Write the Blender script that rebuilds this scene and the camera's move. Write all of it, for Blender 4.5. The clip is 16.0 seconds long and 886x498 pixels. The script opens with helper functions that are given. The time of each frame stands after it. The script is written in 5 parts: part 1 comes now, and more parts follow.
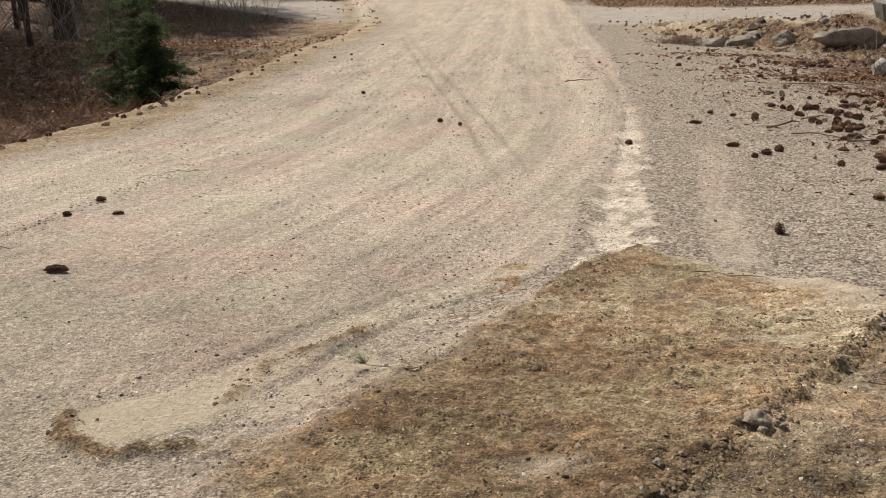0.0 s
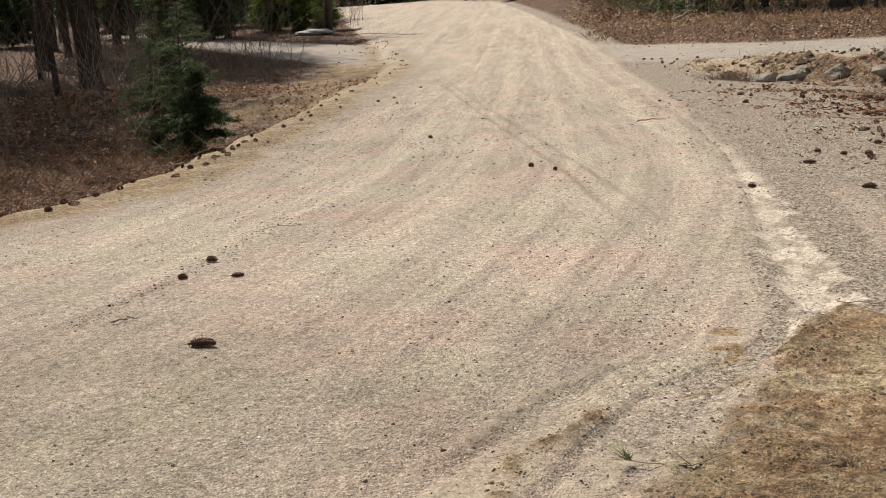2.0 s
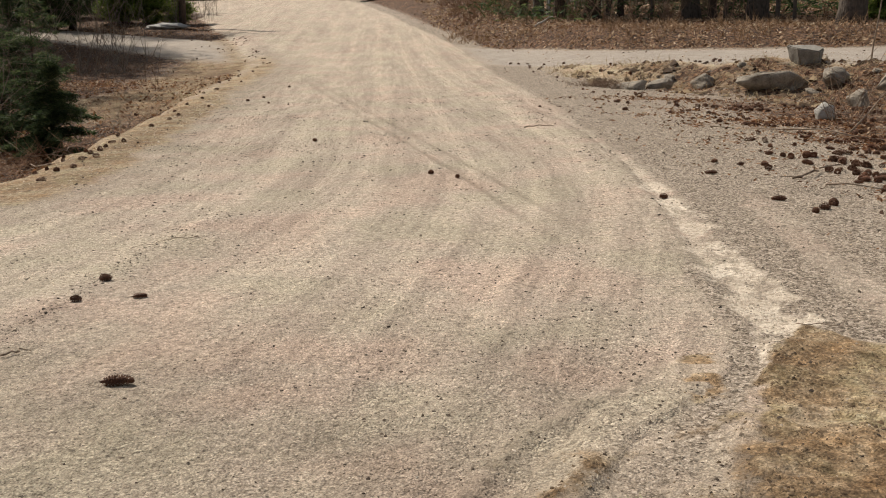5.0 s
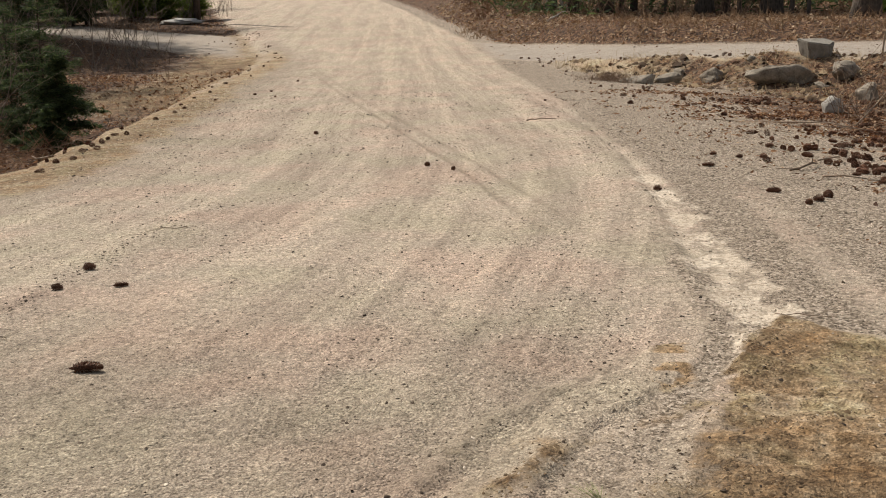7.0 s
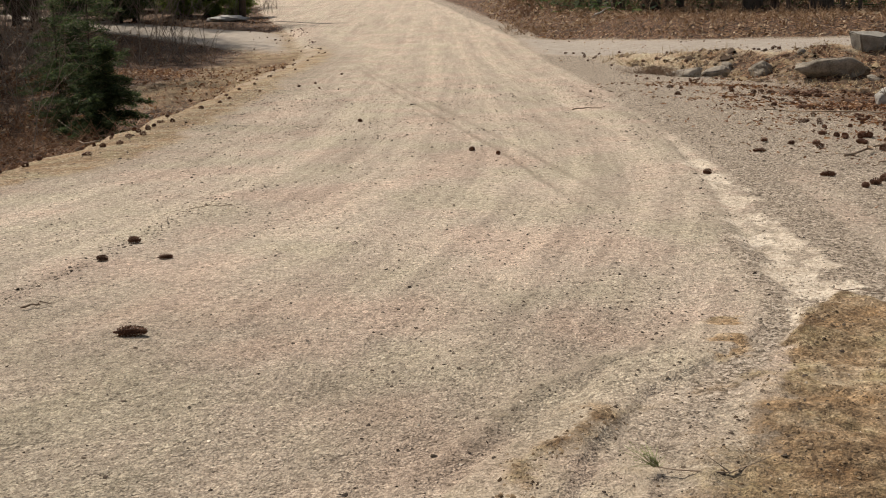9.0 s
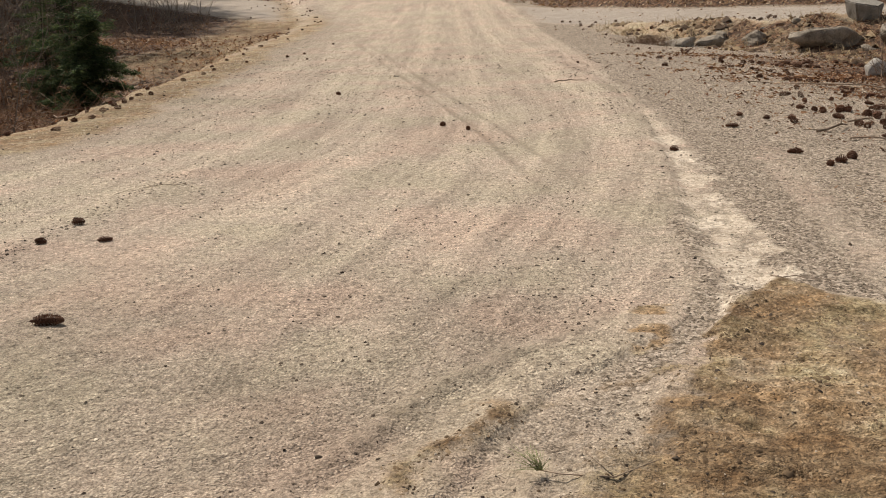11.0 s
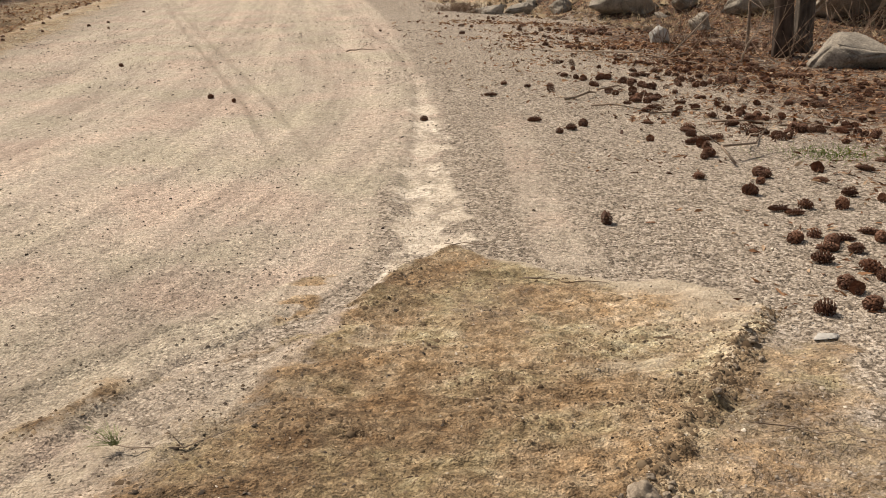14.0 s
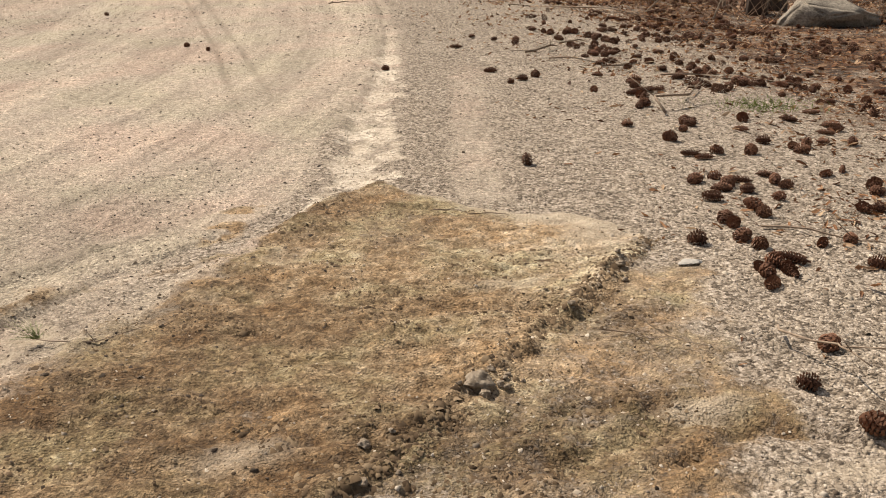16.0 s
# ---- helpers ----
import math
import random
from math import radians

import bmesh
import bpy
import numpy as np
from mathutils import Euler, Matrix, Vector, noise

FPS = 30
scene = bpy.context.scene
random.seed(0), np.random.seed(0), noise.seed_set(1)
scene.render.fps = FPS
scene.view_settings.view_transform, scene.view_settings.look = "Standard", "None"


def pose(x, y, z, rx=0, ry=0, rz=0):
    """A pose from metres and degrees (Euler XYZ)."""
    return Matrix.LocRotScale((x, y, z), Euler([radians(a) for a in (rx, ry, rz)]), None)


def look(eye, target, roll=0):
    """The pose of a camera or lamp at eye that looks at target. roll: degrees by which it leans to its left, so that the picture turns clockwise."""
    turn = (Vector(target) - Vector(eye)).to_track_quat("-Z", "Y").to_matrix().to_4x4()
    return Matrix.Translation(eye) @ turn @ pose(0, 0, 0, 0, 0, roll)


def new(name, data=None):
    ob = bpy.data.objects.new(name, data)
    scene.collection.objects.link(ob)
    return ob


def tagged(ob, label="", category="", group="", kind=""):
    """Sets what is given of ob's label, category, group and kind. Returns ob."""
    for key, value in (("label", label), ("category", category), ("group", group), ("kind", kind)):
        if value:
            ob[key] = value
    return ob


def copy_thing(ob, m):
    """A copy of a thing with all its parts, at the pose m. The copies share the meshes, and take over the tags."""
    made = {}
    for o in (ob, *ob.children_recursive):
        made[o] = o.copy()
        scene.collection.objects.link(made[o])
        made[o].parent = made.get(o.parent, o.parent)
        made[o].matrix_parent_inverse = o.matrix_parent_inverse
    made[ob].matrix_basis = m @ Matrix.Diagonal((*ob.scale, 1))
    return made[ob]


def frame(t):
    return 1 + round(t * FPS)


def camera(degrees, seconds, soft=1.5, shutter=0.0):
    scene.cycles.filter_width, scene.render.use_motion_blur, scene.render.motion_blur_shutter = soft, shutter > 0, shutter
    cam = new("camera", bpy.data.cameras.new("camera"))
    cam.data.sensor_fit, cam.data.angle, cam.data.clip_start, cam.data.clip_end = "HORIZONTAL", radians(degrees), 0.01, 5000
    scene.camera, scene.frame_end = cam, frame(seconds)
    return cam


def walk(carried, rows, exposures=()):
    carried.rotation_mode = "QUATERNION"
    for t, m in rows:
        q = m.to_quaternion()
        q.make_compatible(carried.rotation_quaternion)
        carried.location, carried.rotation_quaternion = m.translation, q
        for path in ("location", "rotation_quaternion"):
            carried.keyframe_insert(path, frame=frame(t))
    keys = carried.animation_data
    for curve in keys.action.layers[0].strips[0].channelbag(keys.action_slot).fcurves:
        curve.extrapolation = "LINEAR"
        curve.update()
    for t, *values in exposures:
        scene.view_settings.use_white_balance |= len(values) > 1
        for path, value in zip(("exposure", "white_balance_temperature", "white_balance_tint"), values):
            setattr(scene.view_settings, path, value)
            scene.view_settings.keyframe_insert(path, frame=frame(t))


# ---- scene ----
cam = camera(48.1, 16.0, soft=1.0)
PATH = [
    (0, (0.508, 0.242, 1.387), (0.335, 2.166, 0.872), -2.5),
    (0.5, (0.269, 0.317, 1.395), (0.084, 2.238, 0.871), -2.7),
    (1, (0.001, 0.335, 1.426), (-0.189, 2.255, 0.901), -2.7),
    (1.5, (-0.203, 0.505, 1.409), (-0.391, 2.435, 0.919), -3.1),
    (2, (-0.389, 0.707, 1.414), (-0.573, 2.65, 0.977), -3.7),
    (2.5, (-0.59, 0.892, 1.426), (-0.709, 2.849, 1.035), -4.0),
    (3, (-0.683, 1.064, 1.423), (-0.704, 3.024, 1.023), -3.3),
    (3.5, (-0.781, 1.117, 1.433), (-0.701, 3.071, 1.012), -2.3),
    (4, (-0.842, 1.115, 1.438), (-0.695, 3.063, 1.007), -1.7),
    (4.5, (-0.848, 1.116, 1.433), (-0.694, 3.06, 0.99), -1.6),
    (4.7, (-0.849, 1.12, 1.438), (-0.72, 3.065, 0.991), -1.8),
    (7, (-0.648, 1.134, 1.39), (-0.569, 3.079, 0.933), -1.9),
    (7.5, (-0.672, 1.176, 1.265), (-0.594, 3.126, 0.828), -1.6),
    (8, (-0.7, 1.214, 1.219), (-0.64, 3.167, 0.792), -1.4),
    (8.2, (-0.711, 1.215, 1.213), (-0.666, 3.168, 0.787), -1.5),
    (10.3, (-0.471, 1.126, 1.292), (-0.5, 3.059, 0.778), -2.0),
    (10.5, (-0.423, 1.173, 1.277), (-0.452, 3.106, 0.763), -2.0),
    (11, (-0.332, 1.293, 1.281), (-0.352, 3.225, 0.765), -2.0),
    (11.5, (-0.249, 1.268, 1.294), (-0.254, 3.201, 0.779), -1.9),
    (12, (-0.096, 1.132, 1.307), (0.021, 3.066, 0.812), -1.4),
    (12.5, (0.033, 1.127, 1.29), (0.315, 3.045, 0.8), -0.9),
    (13, (0.169, 1.214, 1.291), (0.513, 3.115, 0.772), -0.6),
    (13.5, (0.313, 1.22, 1.303), (0.655, 3.11, 0.744), -0.8),
    (14, (0.456, 1.133, 1.319), (0.714, 3.026, 0.73), -1.6),
    (14.5, (0.504, 1.036, 1.315), (0.734, 2.931, 0.72), -1.7),
    (15, (0.545, 0.878, 1.304), (0.776, 2.763, 0.678), -1.2),
    (15.5, (0.658, 0.778, 1.318), (0.893, 2.652, 0.66), -1.0),
    (16, (0.792, 0.692, 1.319), (1.031, 2.562, 0.65), -0.9),
]
walk(cam, [(t, look(eye, target, roll)) for t, eye, target, roll in PATH],
     [(0, 0.23, 6350, 10), (3, 0.28, 6400, 10), (4, 0.14, 6470, 10.3), (7, 0.11, 6560, 10.6), (9, 0.11, 6600, 11), (12, 0.15, 6700, 12), (16, 0.35, 6810, 12)])

# ---- world, sun ----
SUN_FROM = Vector((-0.46, 0.58, 0.86)).normalized()
world = bpy.data.worlds.new("world")
scene.world = world
world.use_nodes = True
wn = world.node_tree
sky = wn.nodes.new("ShaderNodeTexSky")
sky.sky_type, sky.sun_disc = "NISHITA", False
sky.sun_elevation = math.asin(SUN_FROM.z)
sky.sun_rotation = math.atan2(SUN_FROM.x, SUN_FROM.y)
haze = wn.nodes.new("ShaderNodeHueSaturation")
haze.inputs["Saturation"].default_value = 0.38
wn.links.new(sky.outputs[0], haze.inputs["Color"])
wn.links.new(haze.outputs[0], wn.nodes["Background"].inputs[0])
wn.nodes["Background"].inputs[1].default_value = 0.088
sun = new("sun", bpy.data.lights.new("sun", "SUN"))
sun.data.energy, sun.data.angle, sun.data.color = 4.8, radians(0.9), (1.0, 0.93, 0.82)
sun.matrix_world = look(SUN_FROM * 50, (0, 0, 0))


# ---- materials ----
class Nodes:
    """Short-hand for building node materials."""

    def __init__(self, name):
        self.mat = bpy.data.materials.new(name)
        self.mat.use_nodes = True
        self.tree = self.mat.node_tree
        self.bsdf = self.tree.nodes["Principled BSDF"]
        self.bsdf.inputs["Specular IOR Level"].default_value = 0.25

    def add(self, kind, **values):
        n = self.tree.nodes.new("ShaderNode" + kind)
        for k, v in values.items():
            if isinstance(v, bpy.types.NodeSocket):
                self.tree.links.new(v, n.inputs[k.replace("_", " ")])
            else:
                n.inputs[k.replace("_", " ")].default_value = v
        return n

    def link(self, a, b):
        self.tree.links.new(a, b)

    def pos(self):
        return self.add("NewGeometry").outputs["Position"]

    def local(self):
        return self.add("TexCoord").outputs["Object"]

    def noise(self, vec, scale, detail=4, rough=0.6):
        return self.add("TexNoise", Vector=vec, Scale=scale, Detail=detail, Roughness=rough).outputs["Fac"]

    def cells(self, vec, scale, out="Color"):
        return self.add("TexVoronoi", Vector=vec, Scale=scale).outputs[out]

    def ramp(self, fac, *stops):
        n = self.add("ValToRGB", Fac=fac)
        e = n.color_ramp.elements
        while len(e) < len(stops):
            e.new(0.5)
        for el, (p, c) in zip(e, stops):
            el.position = p
            el.color = (*c, 1) if isinstance(c, tuple) else (c, c, c, 1)
        return n.outputs["Color"]

    def mix(self, fac, a, b, kind="MIX"):
        n = self.tree.nodes.new("ShaderNodeMix")
        n.data_type, n.blend_type = "RGBA", kind
        for i, v in ((0, fac), (6, a), (7, b)):
            if isinstance(v, bpy.types.NodeSocket):
                self.tree.links.new(v, n.inputs[i])
            else:
                n.inputs[i].default_value = (*v, 1) if isinstance(v, tuple) else v
        return n.outputs[2]

    def math(self, op, a, b=0.0):
        n = self.tree.nodes.new("ShaderNodeMath")
        n.operation = op
        for i, v in enumerate((a, b)):
            if isinstance(v, bpy.types.NodeSocket):
                self.tree.links.new(v, n.inputs[i])
            else:
                n.inputs[i].default_value = v
        return n.outputs[0]

    def attr(self, name):
        n = self.tree.nodes.new("ShaderNodeAttribute")
        n.attribute_name = name
        return n.outputs["Fac"]

    def bump(self, height, strength, distance):
        n = self.add("Bump", Height=height, Strength=strength, Distance=distance)
        self.link(n.outputs[0], self.bsdf.inputs["Normal"])

    def done(self, color, rough=0.9):
        if isinstance(color, tuple):
            self.bsdf.inputs["Base Color"].default_value = (*color, 1)
        else:
            self.link(color, self.bsdf.inputs["Base Color"])
        if isinstance(rough, bpy.types.NodeSocket):
            self.link(rough, self.bsdf.inputs["Roughness"])
        else:
            self.bsdf.inputs["Roughness"].default_value = rough
        return self.mat


def mottled(name, low, high, scale=6.0, rough=0.85, bump=0.3, depth=0.01, fine=60.0, spread=0.0):
    """A material that wanders between two colours at two scales, with fine relief, and from object to object."""
    n = Nodes(name)
    p = n.local()
    f = n.mix(0.45, n.noise(p, scale), n.noise(p, fine, 3))
    c = n.ramp(f, (0.32, low), (0.68, high))
    if spread:
        r = n.add("ObjectInfo").outputs["Random"]
        c = n.mix(1.0, c, n.ramp(r, (0.0, 1 - spread), (1.0, 1.0)), "MULTIPLY")
    n.bump(f, bump, depth)
    return n.done(c, rough)


def by_island(name, *stops, rough=0.8, thin=0.0):
    n = Nodes(name)
    r = n.add("NewGeometry").outputs["Random Per Island"]
    c = n.ramp(r, *stops)
    f = n.noise(n.pos(), 45.0, 3)
    c = n.mix(1.0, c, n.ramp(f, (0.3, 0.7), (0.7, 1.0)), "MULTIPLY")
    mat = n.done(c, rough)
    if thin:
        lit = n.add("BsdfTranslucent", Color=c)
        both = n.add("MixShader", Fac=thin)
        n.link(n.bsdf.outputs[0], both.inputs[1])
        n.link(lit.outputs[0], both.inputs[2])
        n.link(both.outputs[0], n.tree.nodes["Material Output"].inputs["Surface"])
    return mat


def bark(name, low, high, scale):
    n = Nodes(name)
    p = n.add("Mapping", Vector=n.local(), Scale=(scale, scale, scale * 0.16)).outputs[0]
    f = n.add("TexVoronoi", Vector=p, Scale=1.0).outputs["Distance"]
    g = n.noise(n.local(), 9.0, 5)
    c = n.mix(0.5, n.ramp(f, (0.05, low), (0.6, high)), n.ramp(g, (0.35, low), (0.7, high)))
    n.bump(n.mix(0.3, f, g), 0.9, 0.03)
    return n.done(c, 0.95)


def ground_material():
    n = Nodes("ground")
    p = n.pos()
    grain = n.noise(p, 150.0, 2, 0.7)
    grit = n.noise(p, 48.0, 3, 0.7)
    small = n.add("TexVoronoi", Vector=p, Scale=104.0).outputs
    large = n.add("TexVoronoi", Vector=p, Scale=52.0).outputs
    cobble = n.add("TexVoronoi", Vector=p, Scale=27.0).outputs
    stone = n.add("SeparateColor", Color=small["Color"]).outputs
    chip = n.add("SeparateColor", Color=large["Color"]).outputs
    nub = n.add("SeparateColor", Color=cobble["Color"]).outputs
    # stone tones, with shade in the gaps between stones painted into the colour
    grains = n.mix(1.0, n.ramp(stone[2], (0.0, 0.80), (0.5, 1.0), (1.0, 1.18)), n.ramp(small["Distance"], (0.28, 1.06), (0.66, 0.80)), "MULTIPLY")
    grains = n.mix(1.0, grains, n.ramp(chip[2], (0.0, 0.92), (0.5, 1.01), (1.0, 1.10)), "MULTIPLY")
    grains = n.mix(1.0, grains, n.mix(1.0, n.ramp(nub[0], (0.0, 0.93), (0.5, 1.01), (1.0, 1.07)), n.ramp(cobble["Distance"], (0.35, 1.02), (0.7, 0.95)), "MULTIPLY"), "MULTIPLY")
    broad = n.noise(p, 0.55, 4)
    mid = n.noise(p, 3.2, 5, 0.65)
    patchy = n.noise(p, 1.3, 4, 0.6)
    # packed road: pale tan fines with stone speckle, streaked along the wheel lines
    lane = n.add("CombineXYZ", X=n.attr("lane"), Y=n.math("MULTIPLY", n.attr("along"), 0.06)).outputs[0]
    streak = n.noise(lane, 1.7, 6, 0.66)
    fines = n.ramp(n.mix(0.4, grain, grit), (0.35, (0.19, 0.150, 0.112)), (0.45, (0.470, 0.387, 0.306)), (0.54, (0.595, 0.502, 0.405)), (0.66, (0.87, 0.75, 0.615)))
    road = n.mix(1.0, fines, n.ramp(streak, (0.36, (0.84, 0.83, 0.82)), (0.46, (0.97, 0.965, 0.96)), (0.56, (1.07, 1.07, 1.06))), "MULTIPLY")
    road = n.mix(1.0, road, n.ramp(mid, (0.3, (0.90, 0.89, 0.88)), (0.66, (1.0, 0.985, 0.96))), "MULTIPLY")
    road = n.mix(n.math("MULTIPLY", n.ramp(patchy, (0.54, 0.0), (0.72, 0.30)), n.ramp(chip[0], (0.3, 0.2), (0.8, 1.0))), road, (0.27, 0.235, 0.20))
    road = n.mix(n.ramp(stone[0], (0.972, 0.0), (0.98, 0.8)), road, (0.15, 0.115, 0.09))
    road = n.mix(n.ramp(stone[1], (0.05, 0.22), (0.07, 0.0)), road, (0.74, 0.65, 0.54))
    road = n.mix(1.0, road, n.ramp(n.noise(lane, 8.5, 3, 0.6), (0.36, (0.88, 0.875, 0.87)), (0.56, (1.04, 1.04, 1.04))), "MULTIPLY")
    road = n.mix(1.0, road, grains, "MULTIPLY")
    # soft tree shade painted into the road colour, near end and left margin
    road = n.mix(n.math("MULTIPLY", n.attr("soft_shade"), n.ramp(n.mix(0.5, streak, patchy), (0.36, 0.25), (0.56, 1.0))), road, n.mix(1.0, road, (0.60, 0.59, 0.565), "MULTIPLY"))
    road = n.mix(n.math("MULTIPLY", n.attr("track_and_edge_shade"), n.ramp(grit, (0.35, 0.45), (0.6, 1.0))), road, (0.275, 0.22, 0.165))
    speck = n.noise(p, 23.0, 2, 0.75)
    road = n.mix(1.0, road, n.ramp(speck, (0.34, (0.74, 0.73, 0.72)), (0.46, (0.98, 0.98, 0.98)), (0.66, (1.16, 1.16, 1.16))), "MULTIPLY")
    tread = n.ramp(n.noise(n.add("CombineXYZ", X=n.math("MULTIPLY", n.attr("lane"), 0.45), Y=n.attr("along")).outputs[0], 17.0, 3, 0.6), (0.40, 0.2), (0.58, 1.0))
    road = n.mix(n.math("MULTIPLY", n.attr("wheel"), tread), road, n.mix(1.0, road, (1.22, 1.22, 1.21), "MULTIPLY"))
    road = n.mix(1.0, road, n.ramp(n.noise(p, 0.85, 3, 0.55), (0.38, (1.05, 0.985, 0.985)), (0.5, (1.0, 1.0, 1.0)), (0.62, (0.955, 0.99, 0.95))), "MULTIPLY")
    # loose grey-tan gravel
    pebbles = n.ramp(n.mix(0.5, stone[0], chip[1]), (0.22, (0.125, 0.095, 0.068)), (0.42, (0.32, 0.255, 0.191)), (0.62, (0.46, 0.377, 0.29)), (0.88, (0.70, 0.59, 0.48)))
    loose = n.mix(1.0, pebbles, n.ramp(n.mix(0.4, grain, mid), (0.36, 0.66), (0.56, 1.0)), "MULTIPLY")
    # gaps between the pebbles shaded in the colour
    loose = n.mix(1.0, loose, n.mix(1.0, n.ramp(large["Distance"], (0.28, 1.08), (0.68, 0.90)), n.ramp(small["Distance"], (0.3, 1.06), (0.66, 0.86)), "MULTIPLY"), "MULTIPLY")
    # washed pale sand
    sand = n.ramp(n.mix(0.55, grain, mid), (0.36, (0.42, 0.335, 0.25)), (0.50, (0.64, 0.54, 0.425)), (0.62, (0.80, 0.705, 0.58)))
    sand = n.mix(1.0, sand, n.ramp(n.mix(0.5, chip[2], speck), (0.25, (0.66, 0.64, 0.61)), (0.5, (1.0, 1.0, 1.0)), (0.75, (1.16, 1.18, 1.20))), "MULTIPLY")
    # damp brown loam, streaked with straw
    clod = n.noise(p, 16.0, 6, 0.72)
    wisp = n.noise(n.add("Mapping", Vector=p, Rotation=(0, 0, 0.25), Scale=(0.35, 1.0, 1.0)).outputs[0], 26.0, 4, 0.7)
    dry = n.math("SUBTRACT", n.mix(0.40, clod, patchy), n.math("MULTIPLY", n.math("SUBTRACT", n.attr("wet_and_shade"), 0.45), 0.125))
    loam = n.ramp(dry, (0.36, (0.135, 0.085, 0.044)), (0.45, (0.270, 0.184, 0.104)), (0.54, (0.405, 0.298, 0.186)), (0.63, (0.57, 0.452, 0.32)))
    loam = n.mix(1.0, loam, n.ramp(n.noise(p, 2.6, 4, 0.6), (0.36, (1.06, 0.975, 0.87)), (0.48, (1.0, 1.0, 1.0)), (0.62, (0.92, 1.0, 0.94))), "MULTIPLY")
    loam = n.mix(1.0, loam, n.ramp(wisp, (0.34, (0.76, 0.74, 0.71)), (0.46, (1.0, 1.0, 1.0)), (0.66, (1.16, 1.18, 1.22))), "MULTIPLY")
    loam = n.mix(n.ramp(n.noise(p, 34.0, 2, 0.8), (0.62, 0.0), (0.68, 0.6)), loam, (0.085, 0.055, 0.03))
    loam = n.mix(n.math("MULTIPLY", n.attr("murk"), n.ramp(clod, (0.42, 1.0), (0.66, 0.55))), loam, n.mix(1.0, loam, (0.30, 0.245, 0.19), "MULTIPLY"))
    # light and shade of the soil grains painted into the loam colour
    loam = n.mix(1.0, loam, n.ramp(n.mix(0.5, grain, grit), (0.38, 0.56), (0.50, 0.98), (0.62, 1.26)), "MULTIPLY")
    loam = n.mix(1.0, loam, n.mix(1.0, n.ramp(stone[1], (0.0, 0.72), (0.5, 1.0), (1.0, 1.30)), n.ramp(chip[0], (0.0, 0.86), (1.0, 1.14)), "MULTIPLY"), "MULTIPLY")
    wash = n.ramp(n.mix(0.5, grain, wisp), (0.36, (0.34, 0.268, 0.182)), (0.62, (0.60, 0.505, 0.385)))
    # leaf mould
    leafc = n.ramp(n.add("SeparateColor", Color=n.cells(p, 15.0)).outputs[0],
                   (0.0, (0.030, 0.017, 0.011)), (0.4, (0.095, 0.049, 0.027)), (0.75, (0.20, 0.105, 0.056)), (1.0, (0.36, 0.225, 0.13)))
    leaf = n.mix(1.0, leafc, n.ramp(n.mix(0.5, mid, clod), (0.36, 0.35), (0.6, 1.0)), "MULTIPLY")
    wob = n.math("MULTIPLY", n.math("SUBTRACT", n.mix(0.55, mid, clod), 0.5), 1.7)

    def mask(name, lo=0.34, hi=0.66):
        return n.ramp(n.math("ADD", n.attr(name), wob), (lo, 0.0), (hi, 1.0))

    c = n.mix(mask("loose"), road, loose)
    c = n.mix(n.math("MULTIPLY", n.ramp(n.math("ADD", n.attr("silt"), n.math("MULTIPLY", wob, 0.5)), (0.25, 0.0), (0.75, 1.0)), 0.8), c, n.ramp(n.mix(0.5, n.mix(0.5, grain, grit), streak), (0.36, (0.25, 0.205, 0.140)), (0.50, (0.40, 0.334, 0.238)), (0.62, (0.54, 0.455, 0.335))))
    c = n.mix(n.ramp(n.math("ADD", n.attr("pave"), n.math("MULTIPLY", wob, 0.7)), (0.3, 0.0), (0.7, 1.0)), c, n.ramp(n.mix(0.5, grit, mid), (0.35, (0.275, 0.235, 0.195)), (0.62, (0.45, 0.388, 0.325))))
    c = n.mix(mask("sand", 0.2, 0.8), c, sand)
    c = n.mix(mask("dirt", 0.28, 0.72), c, loam)
    c = n.mix(n.ramp(n.math("ADD", n.attr("pale"), n.math("MULTIPLY", wob, 0.6)), (0.25, 0.0), (0.85, 0.9)), c, wash)
    c = n.mix(mask("leaf"), c, leaf)
    c = n.mix(1.0, c, n.ramp(broad, (0.3, (0.88, 0.87, 0.86)), (0.65, (1.0, 1.0, 1.0))), "MULTIPLY")
    h = n.math("ADD", n.math("MULTIPLY", grain, 0.5), n.math("ADD", n.math("MULTIPLY", grit, 0.45), n.math("MULTIPLY", clod, 0.40)))
    knob = n.math("SUBTRACT", 1.0, n.math("ADD", n.math("MULTIPLY", small["Distance"], 0.7), n.math("MULTIPLY", large["Distance"], 0.8)))
    h = n.math("ADD", h, n.math("MULTIPLY", n.math("MULTIPLY", knob, n.ramp(n.noise(p, 5.0, 3), (0.35, 0.4), (0.6, 1.0))), n.math("MAXIMUM", n.math("SUBTRACT", 0.60, n.math("MULTIPLY", n.attr("dirt"), 2.4)), 0.0)))
    h = n.math("ADD", h, n.math("MULTIPLY", n.attr("dirt"), n.math("ADD", n.math("MULTIPLY", n.noise(p, 120.0, 1, 0.5), 0.55), n.math("MULTIPLY", n.noise(p, 30.0, 2, 0.6), 0.15))))
    h = n.math("MULTIPLY", h, n.math("SUBTRACT", 1.0, n.math("MULTIPLY", n.attr("silt"), 0.45)))
    n.bump(h, 1.0, 0.018)
    return n.done(c, 0.95)


